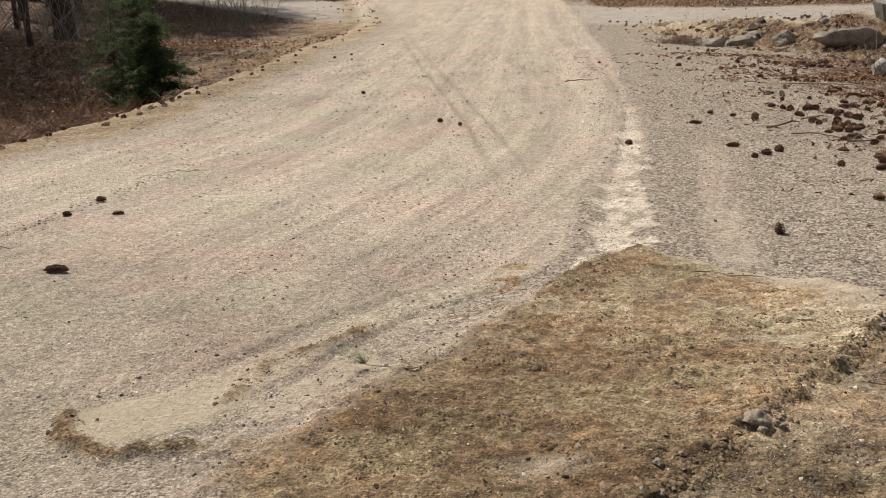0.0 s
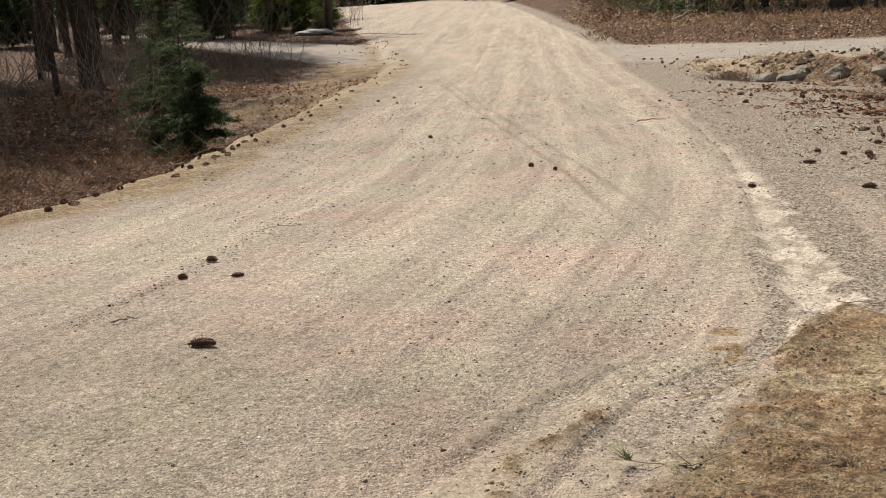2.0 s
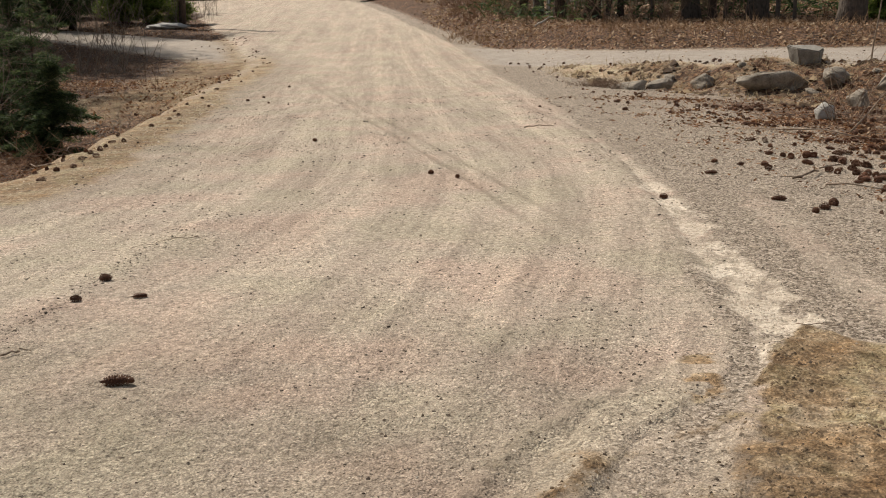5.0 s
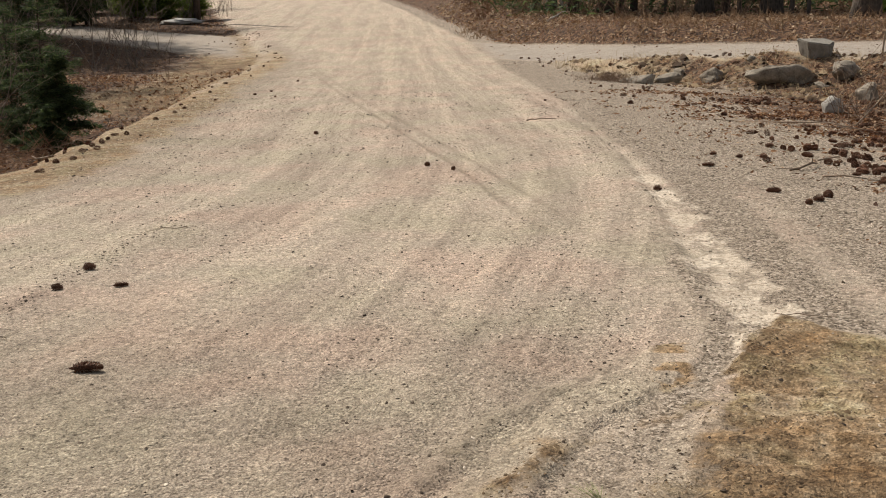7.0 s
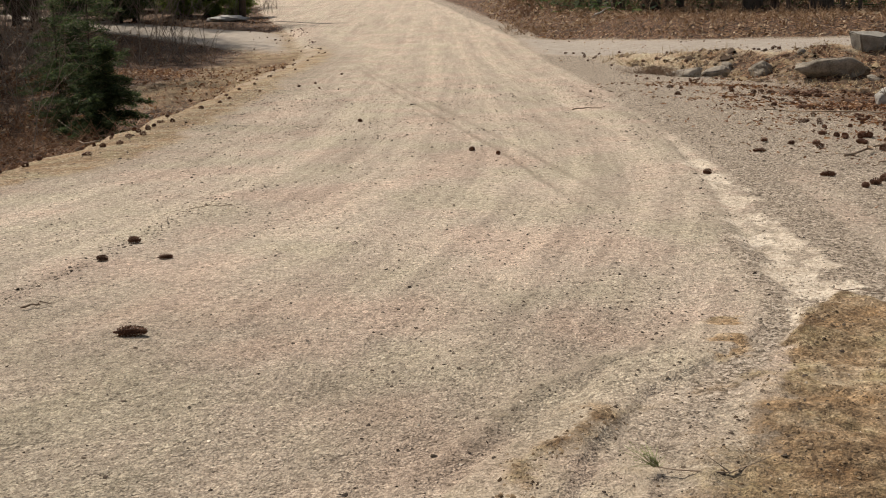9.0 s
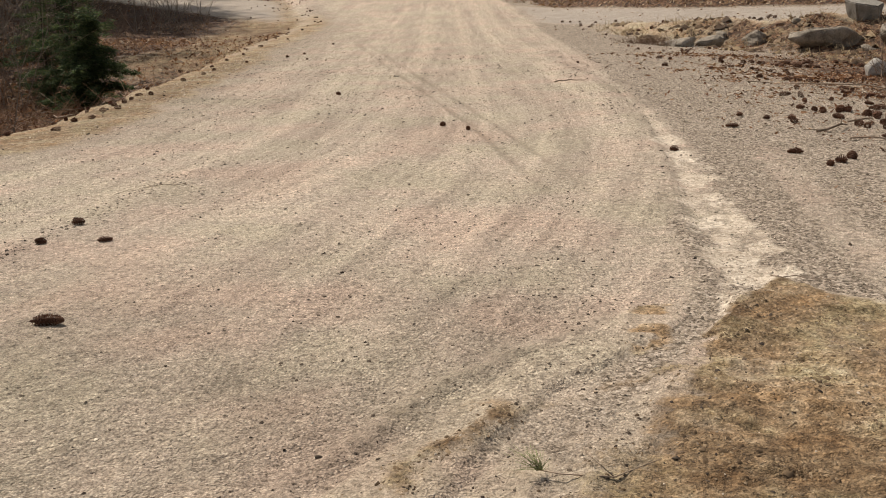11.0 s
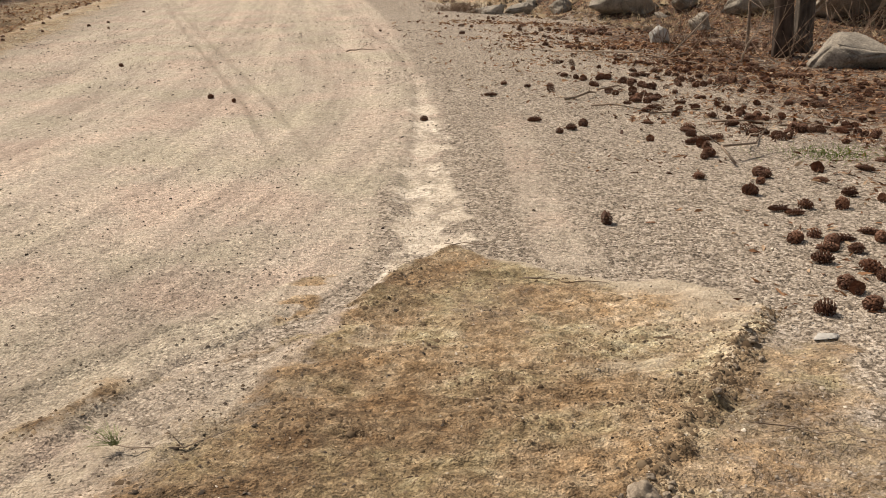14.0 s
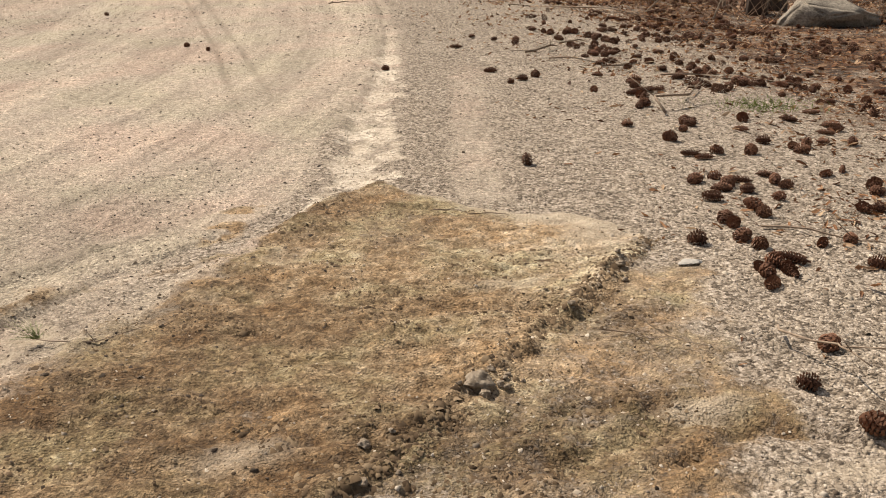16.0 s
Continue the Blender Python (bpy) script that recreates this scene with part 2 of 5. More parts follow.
M_GROUND = ground_material()
M_CONE = mottled("cone_scales", (0.07, 0.031, 0.018), (0.29, 0.135, 0.074), 30, 0.75, 0.3, 0.004, 160, 0.45)
M_CORE = mottled("cone_core", (0.05, 0.024, 0.015), (0.14, 0.065, 0.04), 30, 0.9, 0.2, 0.003)
M_STONE = mottled("granite", (0.085, 0.07, 0.053), (0.40, 0.345, 0.275), 4.5, 0.85, 0.7, 0.03, 40)
M_STONE_PALE = mottled("pale_granite", (0.27, 0.25, 0.22), (0.55, 0.51, 0.45), 5.0, 0.8, 0.4, 0.02, 70)
M_BLOCK = mottled("block_granite", (0.12, 0.105, 0.088), (0.36, 0.335, 0.29), 4.0, 0.85, 0.5, 0.02, 60)
M_BARK = bark("pine_bark", (0.022, 0.015, 0.011), (0.10, 0.070, 0.052), 16)
M_BARK_GREY = bark("oak_bark", (0.032, 0.025, 0.02), (0.14, 0.112, 0.088), 20)
M_TWIG = mottled("twig_bark", (0.13, 0.09, 0.064), (0.38, 0.29, 0.21), 12, 0.85, 0.3, 0.003)
M_NEEDLE = by_island("hemlock_needles", (0.0, (0.034, 0.056, 0.026)), (0.6, (0.080, 0.115, 0.044)), (1.0, (0.165, 0.20, 0.080)), thin=0.45)
M_PINE = by_island("pine_needles", (0.0, (0.08, 0.13, 0.025)), (0.6, (0.19, 0.26, 0.05)), (1.0, (0.32, 0.38, 0.09)), thin=0.45)
M_LEAF = by_island("dead_leaves", (0.0, (0.065, 0.028, 0.014)), (0.4, (0.21, 0.09, 0.04)), (0.75, (0.38, 0.20, 0.10)), (1.0, (0.64, 0.47, 0.31)), thin=0.25)
M_GRAVEL = by_island("gravel_stones", (0.0, (0.10, 0.075, 0.055)), (0.2, (0.32, 0.26, 0.195)), (0.8, (0.50, 0.415, 0.32)), (1.0, (0.66, 0.57, 0.46)), rough=0.9)
M_CLOD = by_island("soil_clods", (0.0, (0.07, 0.044, 0.024)), (0.5, (0.15, 0.10, 0.057)), (1.0, (0.29, 0.21, 0.13)), rough=0.95)


# ---- geometry helpers ----
def lattice(ix, iy, seed):
    h = (ix.astype(np.int64) * 374761393 + iy.astype(np.int64) * 668265263 + seed * 1442695041) & 0xFFFFFFFF
    h = ((h ^ (h >> 13)) * 1274126177) & 0xFFFFFFFF
    return ((h ^ (h >> 16)) & 0xFFFF) / 65535.0


def vnoise(x, y, scale, seed=0, octaves=3):
    """Smooth value noise from 0 to 1 over arrays."""
    x, y = np.asarray(x, float) * scale, np.asarray(y, float) * scale
    total, amp, norm = 0.0, 1.0, 0.0
    for o in range(octaves):
        ix, iy = np.floor(x), np.floor(y)
        fx, fy = x - ix, y - iy
        fx, fy = fx * fx * (3 - 2 * fx), fy * fy * (3 - 2 * fy)
        a, b = lattice(ix, iy, seed + o), lattice(ix + 1, iy, seed + o)
        c, d = lattice(ix, iy + 1, seed + o), lattice(ix + 1, iy + 1, seed + o)
        total = total + amp * ((a * (1 - fx) + b * fx) * (1 - fy) + (c * (1 - fx) + d * fx) * fy)
        norm += amp
        amp *= 0.5
        x, y = x * 2.03 + 11.7, y * 2.03 + 5.3
    return total / norm


def step(a, b, v):
    """A smooth step from 0 at a to 1 at b."""
    v = np.clip((v - a) / (b - a), 0, 1)
    return v * v * (3 - 2 * v)


def mesh_ob(name, verts, faces, material, smooth=False):
    me = bpy.data.meshes.new(name)
    me.from_pydata(np.asarray(verts, float).tolist(), [], [list(map(int, f)) for f in faces])
    me.materials.append(material)
    if smooth:
        me.shade_smooth()
    return new(name, me)


def part(name, bm, material, parent, label="", smooth=True):
    me = bpy.data.meshes.new(name)
    bm.to_mesh(me)
    bm.free()
    me.materials.append(material)
    if smooth:
        me.shade_smooth()
    ob = new(name, me)
    ob.parent = parent
    return tagged(ob, label)


def box(bm, lo, hi, m=None):
    """A box between two corners added to bm."""
    g = bmesh.ops.create_cube(bm, size=1.0)["verts"]
    for v in g:
        v.co = Vector([lo[i] + (v.co[i] + 0.5) * (hi[i] - lo[i]) for i in range(3)])
        if m is not None:
            v.co = m @ v.co
    return g


def tube(bm, points, radii, sides=8):
    """A tapered tube along points added to bm."""
    rings = []
    for i, (p, r) in enumerate(zip(points, radii)):
        p, r = Vector(p), float(r)
        a, b = Vector(points[max(i - 1, 0)]), Vector(points[min(i + 1, len(points) - 1)])
        d = (b - a).normalized()
        u = d.orthogonal().normalized() if abs(d.z) < 0.95 else Vector((1, 0, 0)).cross(d).normalized()
        w = d.cross(u)
        rings.append([bm.verts.new(p + r * (math.cos(2 * math.pi * k / sides) * u + math.sin(2 * math.pi * k / sides) * w)) for k in range(sides)])
    for a, b in zip(rings, rings[1:]):
        for k in range(sides):
            bm.faces.new((a[k], a[(k + 1) % sides], b[(k + 1) % sides], b[k]))
    bm.faces.new(list(reversed(rings[0])))
    bm.faces.new(rings[-1])


# ---- the lie of the land ----
LEFT = np.array([(-20, -26), (0, -11.6), (3, -9.5), (6, -7.2), (9.2, -4.9), (10.3, -4.42), (11.8, -4.3), (15, -4.3), (19, -4.4), (24, -4.5),
                 (30, -4.5), (35, -4.6), (45.3, -6.3), (53.5, -8.1), (63.6, -10.5), (79.5, -13.8), (100, -18.1), (140, -34)], float)
RIGHT = np.array([(-20, -14), (0, -3.2), (2.0, -1.3), (2.85, -0.5), (3.6, -0.1), (4.75, 0.64), (6.3, 0.9), (9.2, 1.31), (12.3, 1.55), (16.6, 1.75),
                  (25, 1.95), (42, 1.95), (49.6, 1.4), (55.6, 0.75), (65.6, 0.0), (75.6, -1.15), (90, -2.9), (105, -8.8), (140, -24)], float)
RISE = np.array([(-200, 0), (24, 0), (33, 0.1), (40, 0.35), (50, 0.85), (66, 1.75), (88, 3.1), (110, 4.15), (130, 4.5), (400, 5.5), (4000, 6)], float)
NEAR_EDGE = np.array([(1.0, 32), (2.5, 31), (3.7, 28.8), (5.2, 25.6), (6.5, 22.8), (8.4, 20.7), (12.4, 18.6), (20, 14.5), (60, -4)], float)
FAR_EDGE = np.array([(1.0, 44), (2.2, 41), (4.2, 36), (6.3, 29.6), (9, 27.5), (12.5, 26.5), (18, 25), (30, 20), (60, 6)], float)


def band(x, y, points):
    """Distance from arrays of x, y to a bent line."""
    best = np.full(np.shape(x), 1e9)
    for (ax, ay), (bx, by) in zip(points, points[1:]):
        t = np.clip(((x - ax) * (bx - ax) + (y - ay) * (by - ay)) / ((bx - ax) ** 2 + (by - ay) ** 2), 0, 1)
        best = np.minimum(best, np.hypot(x - ax - t * (bx - ax), y - ay - t * (by - ay)))
    return best


def lie(x, y):
    """Height of the ground and the weights of its coverings at arrays of x, y."""
    xl, xr = np.interp(y, *LEFT.T), np.interp(y, *RIGHT.T)
    n1, n2 = vnoise(x, y, 0.35, 3), vnoise(x, y, 1.7, 7)
    d = xl - x + (n2 - 0.5) * 0.45
    r = x - xr + (n2 - 0.5) * 0.2
    z = (np.interp(y - 3, *RISE.T) + np.interp(y, *RISE.T) + np.interp(y + 3, *RISE.T)) / 3
    # left: berm, ditch, wooded slope, side road
    side = step(-1.2, 1, y - 41 - 1.45 * (-9 - x)) * (1 - step(-1, 1.2, y - 52.5 - 1.15 * (-11 - x))) * step(0, 2, d)
    z = z + (0.004 + 0.014 * (vnoise(x, y, 4.6, 59) - 0.4)) * np.exp(-((d + 0.1) / 0.35) ** 2) * step(4, 9, y)
    ditch = step(0.1, 1.5, d) * (1 - 0.75 * step(19, 26, y))
    z = z - 0.75 * ditch * (1 - side) + (0.10 * (n1 - 0.4) + 0.045 * (n2 - .5)) * step(0.3, 2, d) * (1 - side)
    z = z + 0.02 * np.clip(d - 3, 0, 30) * (1 - side)
    z = z + 0.35 * step(1, 5, y - 52.5 - 1.15 * (-11 - x)) * step(1.0, 4, d)
    # right: shoulder, hollow, plateau of the side road, far bank
    e, f = y - np.interp(x, *NEAR_EDGE.T), y - np.interp(x, *FAR_EDGE.T)
    hollow = step(2.6, 6.5, x) * (1 - step(26, 30, y))
    plateau = step(-4.2, -0.4, e) * step(2.5, 7, x)
    z = z - 0.20 * hollow * (1 - plateau) + 0.35 * plateau * (1 - 0.5 * step(30, 50, y))
    bank = step(0, 4, f) * step(0.8, 3.5, r)
    z = z + 0.45 * bank
    z = z + (0.10 * (n1 - 0.5) + 0.05 * (n2 - 0.5)) * step(2.2, 5, x) * (1 - step(-0.5, 0.5, e) * (1 - step(-0.5, 0.5, f))) * step(0, 1.5, r)
    knoll = step(-5.2, -3.0, e) * (1 - step(-1.0, 0.0, e)) * step(3.4, 5.0, x) * (1 - step(14, 18, x))
    z = z + knoll * (0.26 * vnoise(x, y, 0.9, 211, 2) - 0.06 + 0.12 * (vnoise(x, y, 2.6, 213, 3) - 0.4))
    # coverings
    lane = x + 0.025 * np.clip(12.5 - y, 0, 14) ** 2
    fade = vnoise(x, y, 1.8, 31)
    jag = (vnoise(x, y, 6, 21) - 0.5) * 0.13
    rag = (vnoise(x, y, 3.5, 25, 4) - 0.5) * 0.5 * (1 - step(4.2, 5.2, y))
    sideroad = step(-0.8, 0.2, e) * (1 - step(-0.6, 0.3, f)) * step(1.5, 3.5, x)
    leaf_l = step(0.4, 1.1, d + 0.8 * (n2 - 0.5)) * (1 - side) * (1 - step(18, 24, y) * (1 - step(2.5, 5.0, d + 2 * (n1 - 0.5))) * (1 - step(0, 3, y - 52.5 - 1.15 * (-11 - x))))
    edge_x = np.interp(y, [3, 6, 9, 12, 15, 19, 22, 26], [4.1, 3.9, 3.8, 3.7, 3.9, 4.3, 4.6, 4.8])
    leaf_r = step(-0.9, 1.3, x - edge_x + 1.8 * (n1 - 0.5) + 0.9 * (n2 - 0.5)) * (1 - step(-1.3, -0.3, e)) * (1 - 0.4 * step(17, 20, y))
    leaf = np.clip(leaf_l + leaf_r * 0.66 * (0.55 + 0.9 * vnoise(x, y, 2.3, 57)) + step(-0.2, 1.0, f) * step(0.5, 1.8, r) * 0.9, 0, 1)
    # brown patch of made-up ground between its three edges
    left_x = np.interp(y, [2.0, 2.7, 3.23, 3.83, 4.33, 4.82, 5.45], [-0.75, -0.46, -0.28, 0.07, 0.41, 0.68, 1.09])
    cut_l = (x - left_x) * 0.82
    cut_t = np.interp(x, [0.9, 1.1, 1.25, 1.4, 1.65, 1.84, 2.0, 2.08, 2.4, 4], [5.5, 5.42, 5.17, 4.98, 4.78, 4.73, 4.58, 4.36, 4.0, 3]) - y
    cut_r = 1.10 + (y - 3.05) * 0.79 - x
    soft_l = 0.04 + 0.30 * (1 - step(3.2, 4.6, y))
    dirt = step(-0.03 - 0.10 * (1 - step(4.0, 5.0, y)), 0.05 + 0.08 * (1 - step(4.0, 5.0, y)), cut_l + 0.05 + jag + rag) * step(-0.03, 0.10, cut_t + jag) * step(-0.02, 0.05, cut_r + jag)
    beyond = step(-0.02, 0.05, -cut_r + jag) * step(-0.15, 0.2, 1.98 + (y - 3.0) * 0.25 - x + 3.5 * jag) * step(-0.1, 0.15, 4.10 - y + jag)
    dirt_w = dirt * np.clip(0.62 + 0.55 * fade, 0, 1) * (0.52 + 0.48 * step(0, 1, np.clip(cut_l + 0.5 * rag, 0, 9) / soft_l)) * (1 - 0.42 * step(1.25, 2.0, x + 0.25 * (y - 4.6)))
    dirt_w = dirt_w + beyond * (0.50 + 0.36 * fade)
    rut = np.exp(-(band(x, y, ((1.35, 2.75), (1.75, 2.95), (2.3, 2.7))) / 0.05) ** 2)
    dirt_w = dirt_w + 0.35 * rut * beyond
    # sand washed along the road edge
    wl = np.interp(y, [4.8, 5.2, 6.3, 7.4, 8.8, 11, 14], [0.72, 0.80, 0.93, 1.11, 1.32, 1.56, 1.70])
    wr = np.interp(y, [4.8, 5.2, 5.44, 6.0, 7.2, 8.9, 11.2, 14], [0.74, 0.98, 1.11, 1.19, 1.30, 1.47, 1.61, 1.71])
    sand = step(-0.05, 0.06, x - wl + 0.02 + 2.2 * jag) * step(-0.05, 0.09, wr + 0.05 - x + 3 * jag) * step(4.75, 4.95, y) * (1 - 0.75 * step(8.2, 11, y)) * (1 - dirt) * (1.0 - 0.75 * step(0.51, 0.64, vnoise(x * 1.5, y * 0.9, 6.5, 43, 4)))
    # smooth sand tongue on the road below the patch, and its rubble
    tongue = 1 - step(0.75, 1.1, band(x, y, ((-0.85, 3.22), (-0.66, 3.40), (-0.42, 3.82), (-0.04, 4.42), (0.30, 4.76), (0.46, 4.98))) / np.interp(y, [3.2, 3.5, 4.0, 5.0], [0.21, 0.17, 0.11, 0.12]) + 4 * jag)
    swath = 1 - step(0.6, 1.1, band(x, y, ((-0.40, 3.33), (-0.14, 3.78))) / 0.10 + 4 * jag)
    rubble = np.exp(-(band(x, y, ((-0.55, 3.36), (-0.49, 3.72), (-0.2, 4.05))) / 0.06) ** 2)
    rim = np.exp(-(band(x, y, ((-1.08, 3.28), (-1.03, 3.10), (-0.82, 2.97), (-0.58, 3.03))) / 0.045) ** 2)
    curb = np.exp(-(band(x, y, ((-0.85, 3.6), (-0.64, 3.92), (-0.53, 4.1), (-0.37, 4.36), (-0.15, 4.57), (0.1, 4.78), (0.3, 5.02))) / 0.045) ** 2) * (0.35 + 0.9 * vnoise(x, y, 5, 47))
    seam = np.exp(-(band(x, y, ((-0.28, 4.12), (0.05, 4.2), (0.42, 4.42))) / 0.06) ** 2) * vnoise(x, y, 6, 49)
    loose = 0.70 * step(0.0, 0.4, r) * (1 - 0.48 * (1 - step(7, 11, y)) * np.exp(-((x - np.interp(y, [4.5, 5.3, 6.2, 7.3, 9.3, 11.3], [1.5, 1.55, 1.67, 1.82, 2.13, 2.35])) / 0.15) ** 4) * step(4.6, 5.2, y))
    loose = loose * (1 - sideroad) + 0.22 * vnoise(x, y, 1.2, 51)
    loose = loose + (0.20 + 0.55 * step(4.0, 4.8, y)) * np.exp(-((cut_l + 0.12) / 0.11) ** 2) * (1 - step(5.6, 7.5, y)) + 0.35 * step(0, 1, d) * (1 - leaf_l) + 0.45 * np.exp(-((d + 0.35) / 0.6) ** 2) * (0.5 + vnoise(x, y, 1.5, 225)) * (1 - step(40, 50, y))
    loose = loose + 0.55 * vnoise(x, y, 4, 55) * np.exp(-((x - wl + 0.08) / 0.09) ** 2) * step(4.8, 5.3, y) * (1 - step(6.2, 8.5, y))
    sand = np.clip(sand + 0.12 * swath, 0, 1)
    loose = np.clip(loose * (1 - np.clip(tongue, 0, 1)) + 0.5 * rubble + 0.24 * np.exp(-((cut_l + 0.2) / 0.16) ** 2) * (1 - step(4.2, 4.8, y)) * (1 - tongue), 0, 1)
    # wheel marks that cross the road
    track_and_edge_shade = np.exp(-(band(x, y, ((-2.98, 28.6), (-1.48, 18.85), (-0.57, 13.26), (-0.09, 10.24), (0.2, 8.0), (0.42, 6.4))) / 0.034) ** 2)
    track_and_edge_shade = track_and_edge_shade + 0.8 * np.exp(-(band(x, y, ((-2.6, 27.5), (-1.25, 18.85), (-0.35, 13.3), (0.12, 10.4), (0.47, 7.9), (0.68, 6.4))) / 0.032) ** 2)
    # plus shade painted along the tongue's curb, and a dark line beside the sand
    track_and_edge_shade = np.clip(track_and_edge_shade * step(5.8, 9.5, y) * 0.95 * (0.55 + 0.8 * vnoise(x, y, 1.6, 221)) + 0.48 * curb + 0.38 * np.exp(-((x - wl + 0.03) / 0.035) ** 2) * step(5.8, 7, y) * (1 - step(13, 17, y)), 0, 1)
    # pressed wheel lanes, which wander a little
    wander = 0.22 * (vnoise(y * 0.14, x * 0 + 3.3, 1.0, 171, 2) - 0.5)
    wheel = sum(k * np.exp(-((lane + wander - c) / w) ** 2) for c, w, k in ((1.22, 0.10, 1.0), (0.72, 0.09, 0.8), (0.05, 0.14, 0.7), (-0.85, 0.16, 0.7), (-1.9, 0.14, 0.6), (-3.1, 0.2, 0.5)))
    wheel = np.clip(wheel, 0, 1) * step(4, 8, y)
    # washes of dry silt over the loam, and its darkest spots
    def spot(cx, cy, rx, ry):
        return np.exp(-((x - cx) / rx) ** 2 - ((y - cy) / ry) ** 2)

    pale = step(-0.04, 0.06, cut_t + jag) * (1 - step(0.03, 0.30, cut_t + 1.5 * jag)) * step(1.05, 1.35, x) * (1 - step(2.0, 2.15, x)) * 0.85
    pale = pale + 0.9 * spot(1.92, 4.42, 0.22, 0.20) + 0.75 * spot(1.80, 2.98, 0.16, 0.07) + 0.6 * spot(0.57, 2.88, 0.22, 0.10) + 0.65 * spot(0.62, 4.35, 0.13, 0.16) + 0.5 * spot(0.36, 3.95, 0.12, 0.12)
    pale = pale + 0.45 * spot(1.42, 3.95, 0.25, 0.2) + 0.7 * spot(1.98, 2.62, 0.25, 0.08) + 0.9 * swath
    pale = np.clip(pale * (0.35 + 1.1 * vnoise(x * 0.7, y * 1.6, 5.5, 201, 4)), 0, 1)
    murk = 1.3 * spot(1.14, 2.84, 0.34, 0.22) + spot(1.74, 3.60, 0.15, 0.20) + 1.2 * spot(1.55, 3.05, 0.19, 0.09) + 0.2 * spot(0.15, 3.2, 0.3, 0.25) + 0.5 * spot(0.75, 4.62, 0.08, 0.12) + 0.8 * rim + 0.7 * rubble
    # shadow line along the loam's upper left edge, painted in through murk
    lip = np.exp(-(band(x, y, ((0.60, 4.72), (0.72, 4.86), (0.92, 5.15), (1.09, 5.41))) / 0.035) ** 2)
    # brown soil of the left road margin, with soft tree shade painted in
    strip = np.exp(-((d + 0.25) / 0.42) ** 2) * step(4, 6, y) * (1 - step(17, 26, y))
    murk = murk + 0.8 * lip + 0.42 * strip + 0.18 * dirt * (1 - step(-0.1, 0.85, x + 0.30 * (y - 4.6)))
    murk = np.clip(murk * (0.5 + 0.9 * vnoise(x, y, 6, 203, 3)), 0, 1)
    # relief
    fine = vnoise(x, y, 9, 61, 3) - 0.5
    on_road = step(0, 0.5, -r) * step(0, 0.5, -d)
    z = z + 0.006 * fine + 0.02 * (vnoise(lane * 2.2, y * 0.12, 1.0, 71, 3) - 0.5) * on_road + 0.010 * (vnoise(lane * 6.5, y * 0.22, 1.0, 75, 2) - 0.5) * on_road - 0.010 * track_and_edge_shade
    lumpy = vnoise(x, y, 15, 83, 3)
    crest = 1 - np.abs(2 * vnoise(x * 0.55 + 0.2 * y, y * 1.5, 7.5, 207, 3) - 1)
    swell = 1 - np.abs(2 * vnoise(x * 0.8 - 0.35 * y, y * 1.1 + 0.25 * x, 3.4, 209, 4) - 1)
    z = z + (dirt + beyond) * (0.022 * (crest - 0.75) * (0.4 + 1.2 * fade) + 0.030 * (swell - 0.7)) + 0.020 * murk * (lumpy - 0.42) * (dirt + beyond)
    z = z + 0.025 * spot(1.55, 3.02, 0.13, 0.05) * lumpy - 0.02 * np.exp(-(band(x, y, ((1.58, 2.70), (1.71, 2.76), (1.88, 2.88))) / 0.035) ** 2)
    z = z + dirt * (0.016 + 0.034 * (vnoise(x, y, 5, 81, 4) - 0.45) + 0.020 * np.clip(lumpy - 0.52, 0, 1) * 2) + beyond * 0.02 * (lumpy - 0.5)
    ridge = np.exp(-((cut_r + jag) / 0.05) ** 2) * step(2.2, 2.6, y) * (1 - step(4.1, 4.4, y))
    z = z + ridge * (0.008 + 0.050 * (vnoise(x, y, 18, 91, 2) - 0.25)) - 0.03 * rut
    z = z - 0.012 * step(-0.05, 0.06, x - wl) * step(-0.05, 0.09, wr - x) * step(4.75, 5.0, y) + 0.018 * tongue + 0.022 * curb * (0.4 + lumpy) + 0.040 * rim * (0.35 + lumpy) + 0.02 * rubble * lumpy
    z = z + 0.012 * step(-0.02, 0.05, wl - x) * (1 - step(0.0, 0.7, wl - x)) * step(5.2, 6.5, y) * (1 - step(12, 18, y))
    z = z + 0.012 * (vnoise(x, y, 11, 95, 2) - 0.5) * step(1.5, 2.2, x) * (1 - dirt) + 0.05 * (vnoise(x, y, 3.1, 97, 3) - 0.5) * step(0.1, 0.8, d) * (1 - side)
    tuft = np.exp(-(band(x, y, ((0.36, 4.62), (0.46, 5.1))) / 0.08) ** 2)
    dirt_w = dirt_w + 1.0 * rim + 0.65 * rubble * lumpy * 1.6 + 0.55 * ridge + 0.8 * seam + 0.7 * lip + 0.3 * curb * fade + 1.2 * tuft * step(0.42, 0.62, vnoise(x * 4, y * 9, 1.2, 53))
    verge_l = step(0.25, 0.9, d) * (1 - side) * (1 - leaf_l)
    dirt_w = dirt_w + 0.25 * side + 0.75 * strip * (0.55 + 0.6 * fade) + (0.52 + 0.45 * fade) * np.exp(-((d + 0.05) / 0.55) ** 2) * (1 - step(34, 44, y)) * step(6, 9, y) + 0.85 * verge_l + 0.66 * step(-5.0, -3.2, e) * (1 - step(-0.9, -0.3, e)) * step(2.8, 4.2, x)
    leaf = np.clip(leaf + 0.70 * verge_l * (0.5 + n1) * (1 - 0.5 * step(19, 24, y)) + 0.25 * step(-5.0, -3.2, e) * (1 - step(-1.2, -0.5, e)) * step(3.5, 5, x) * (0.4 + n1), 0, 1)
    # where tree shade is painted: the near road, then the left margin below
    soft_shade = (1 - step(3.6, 6.8, y + 0.45 * (x + 1.0))) * (0.6 + 0.5 * fade)
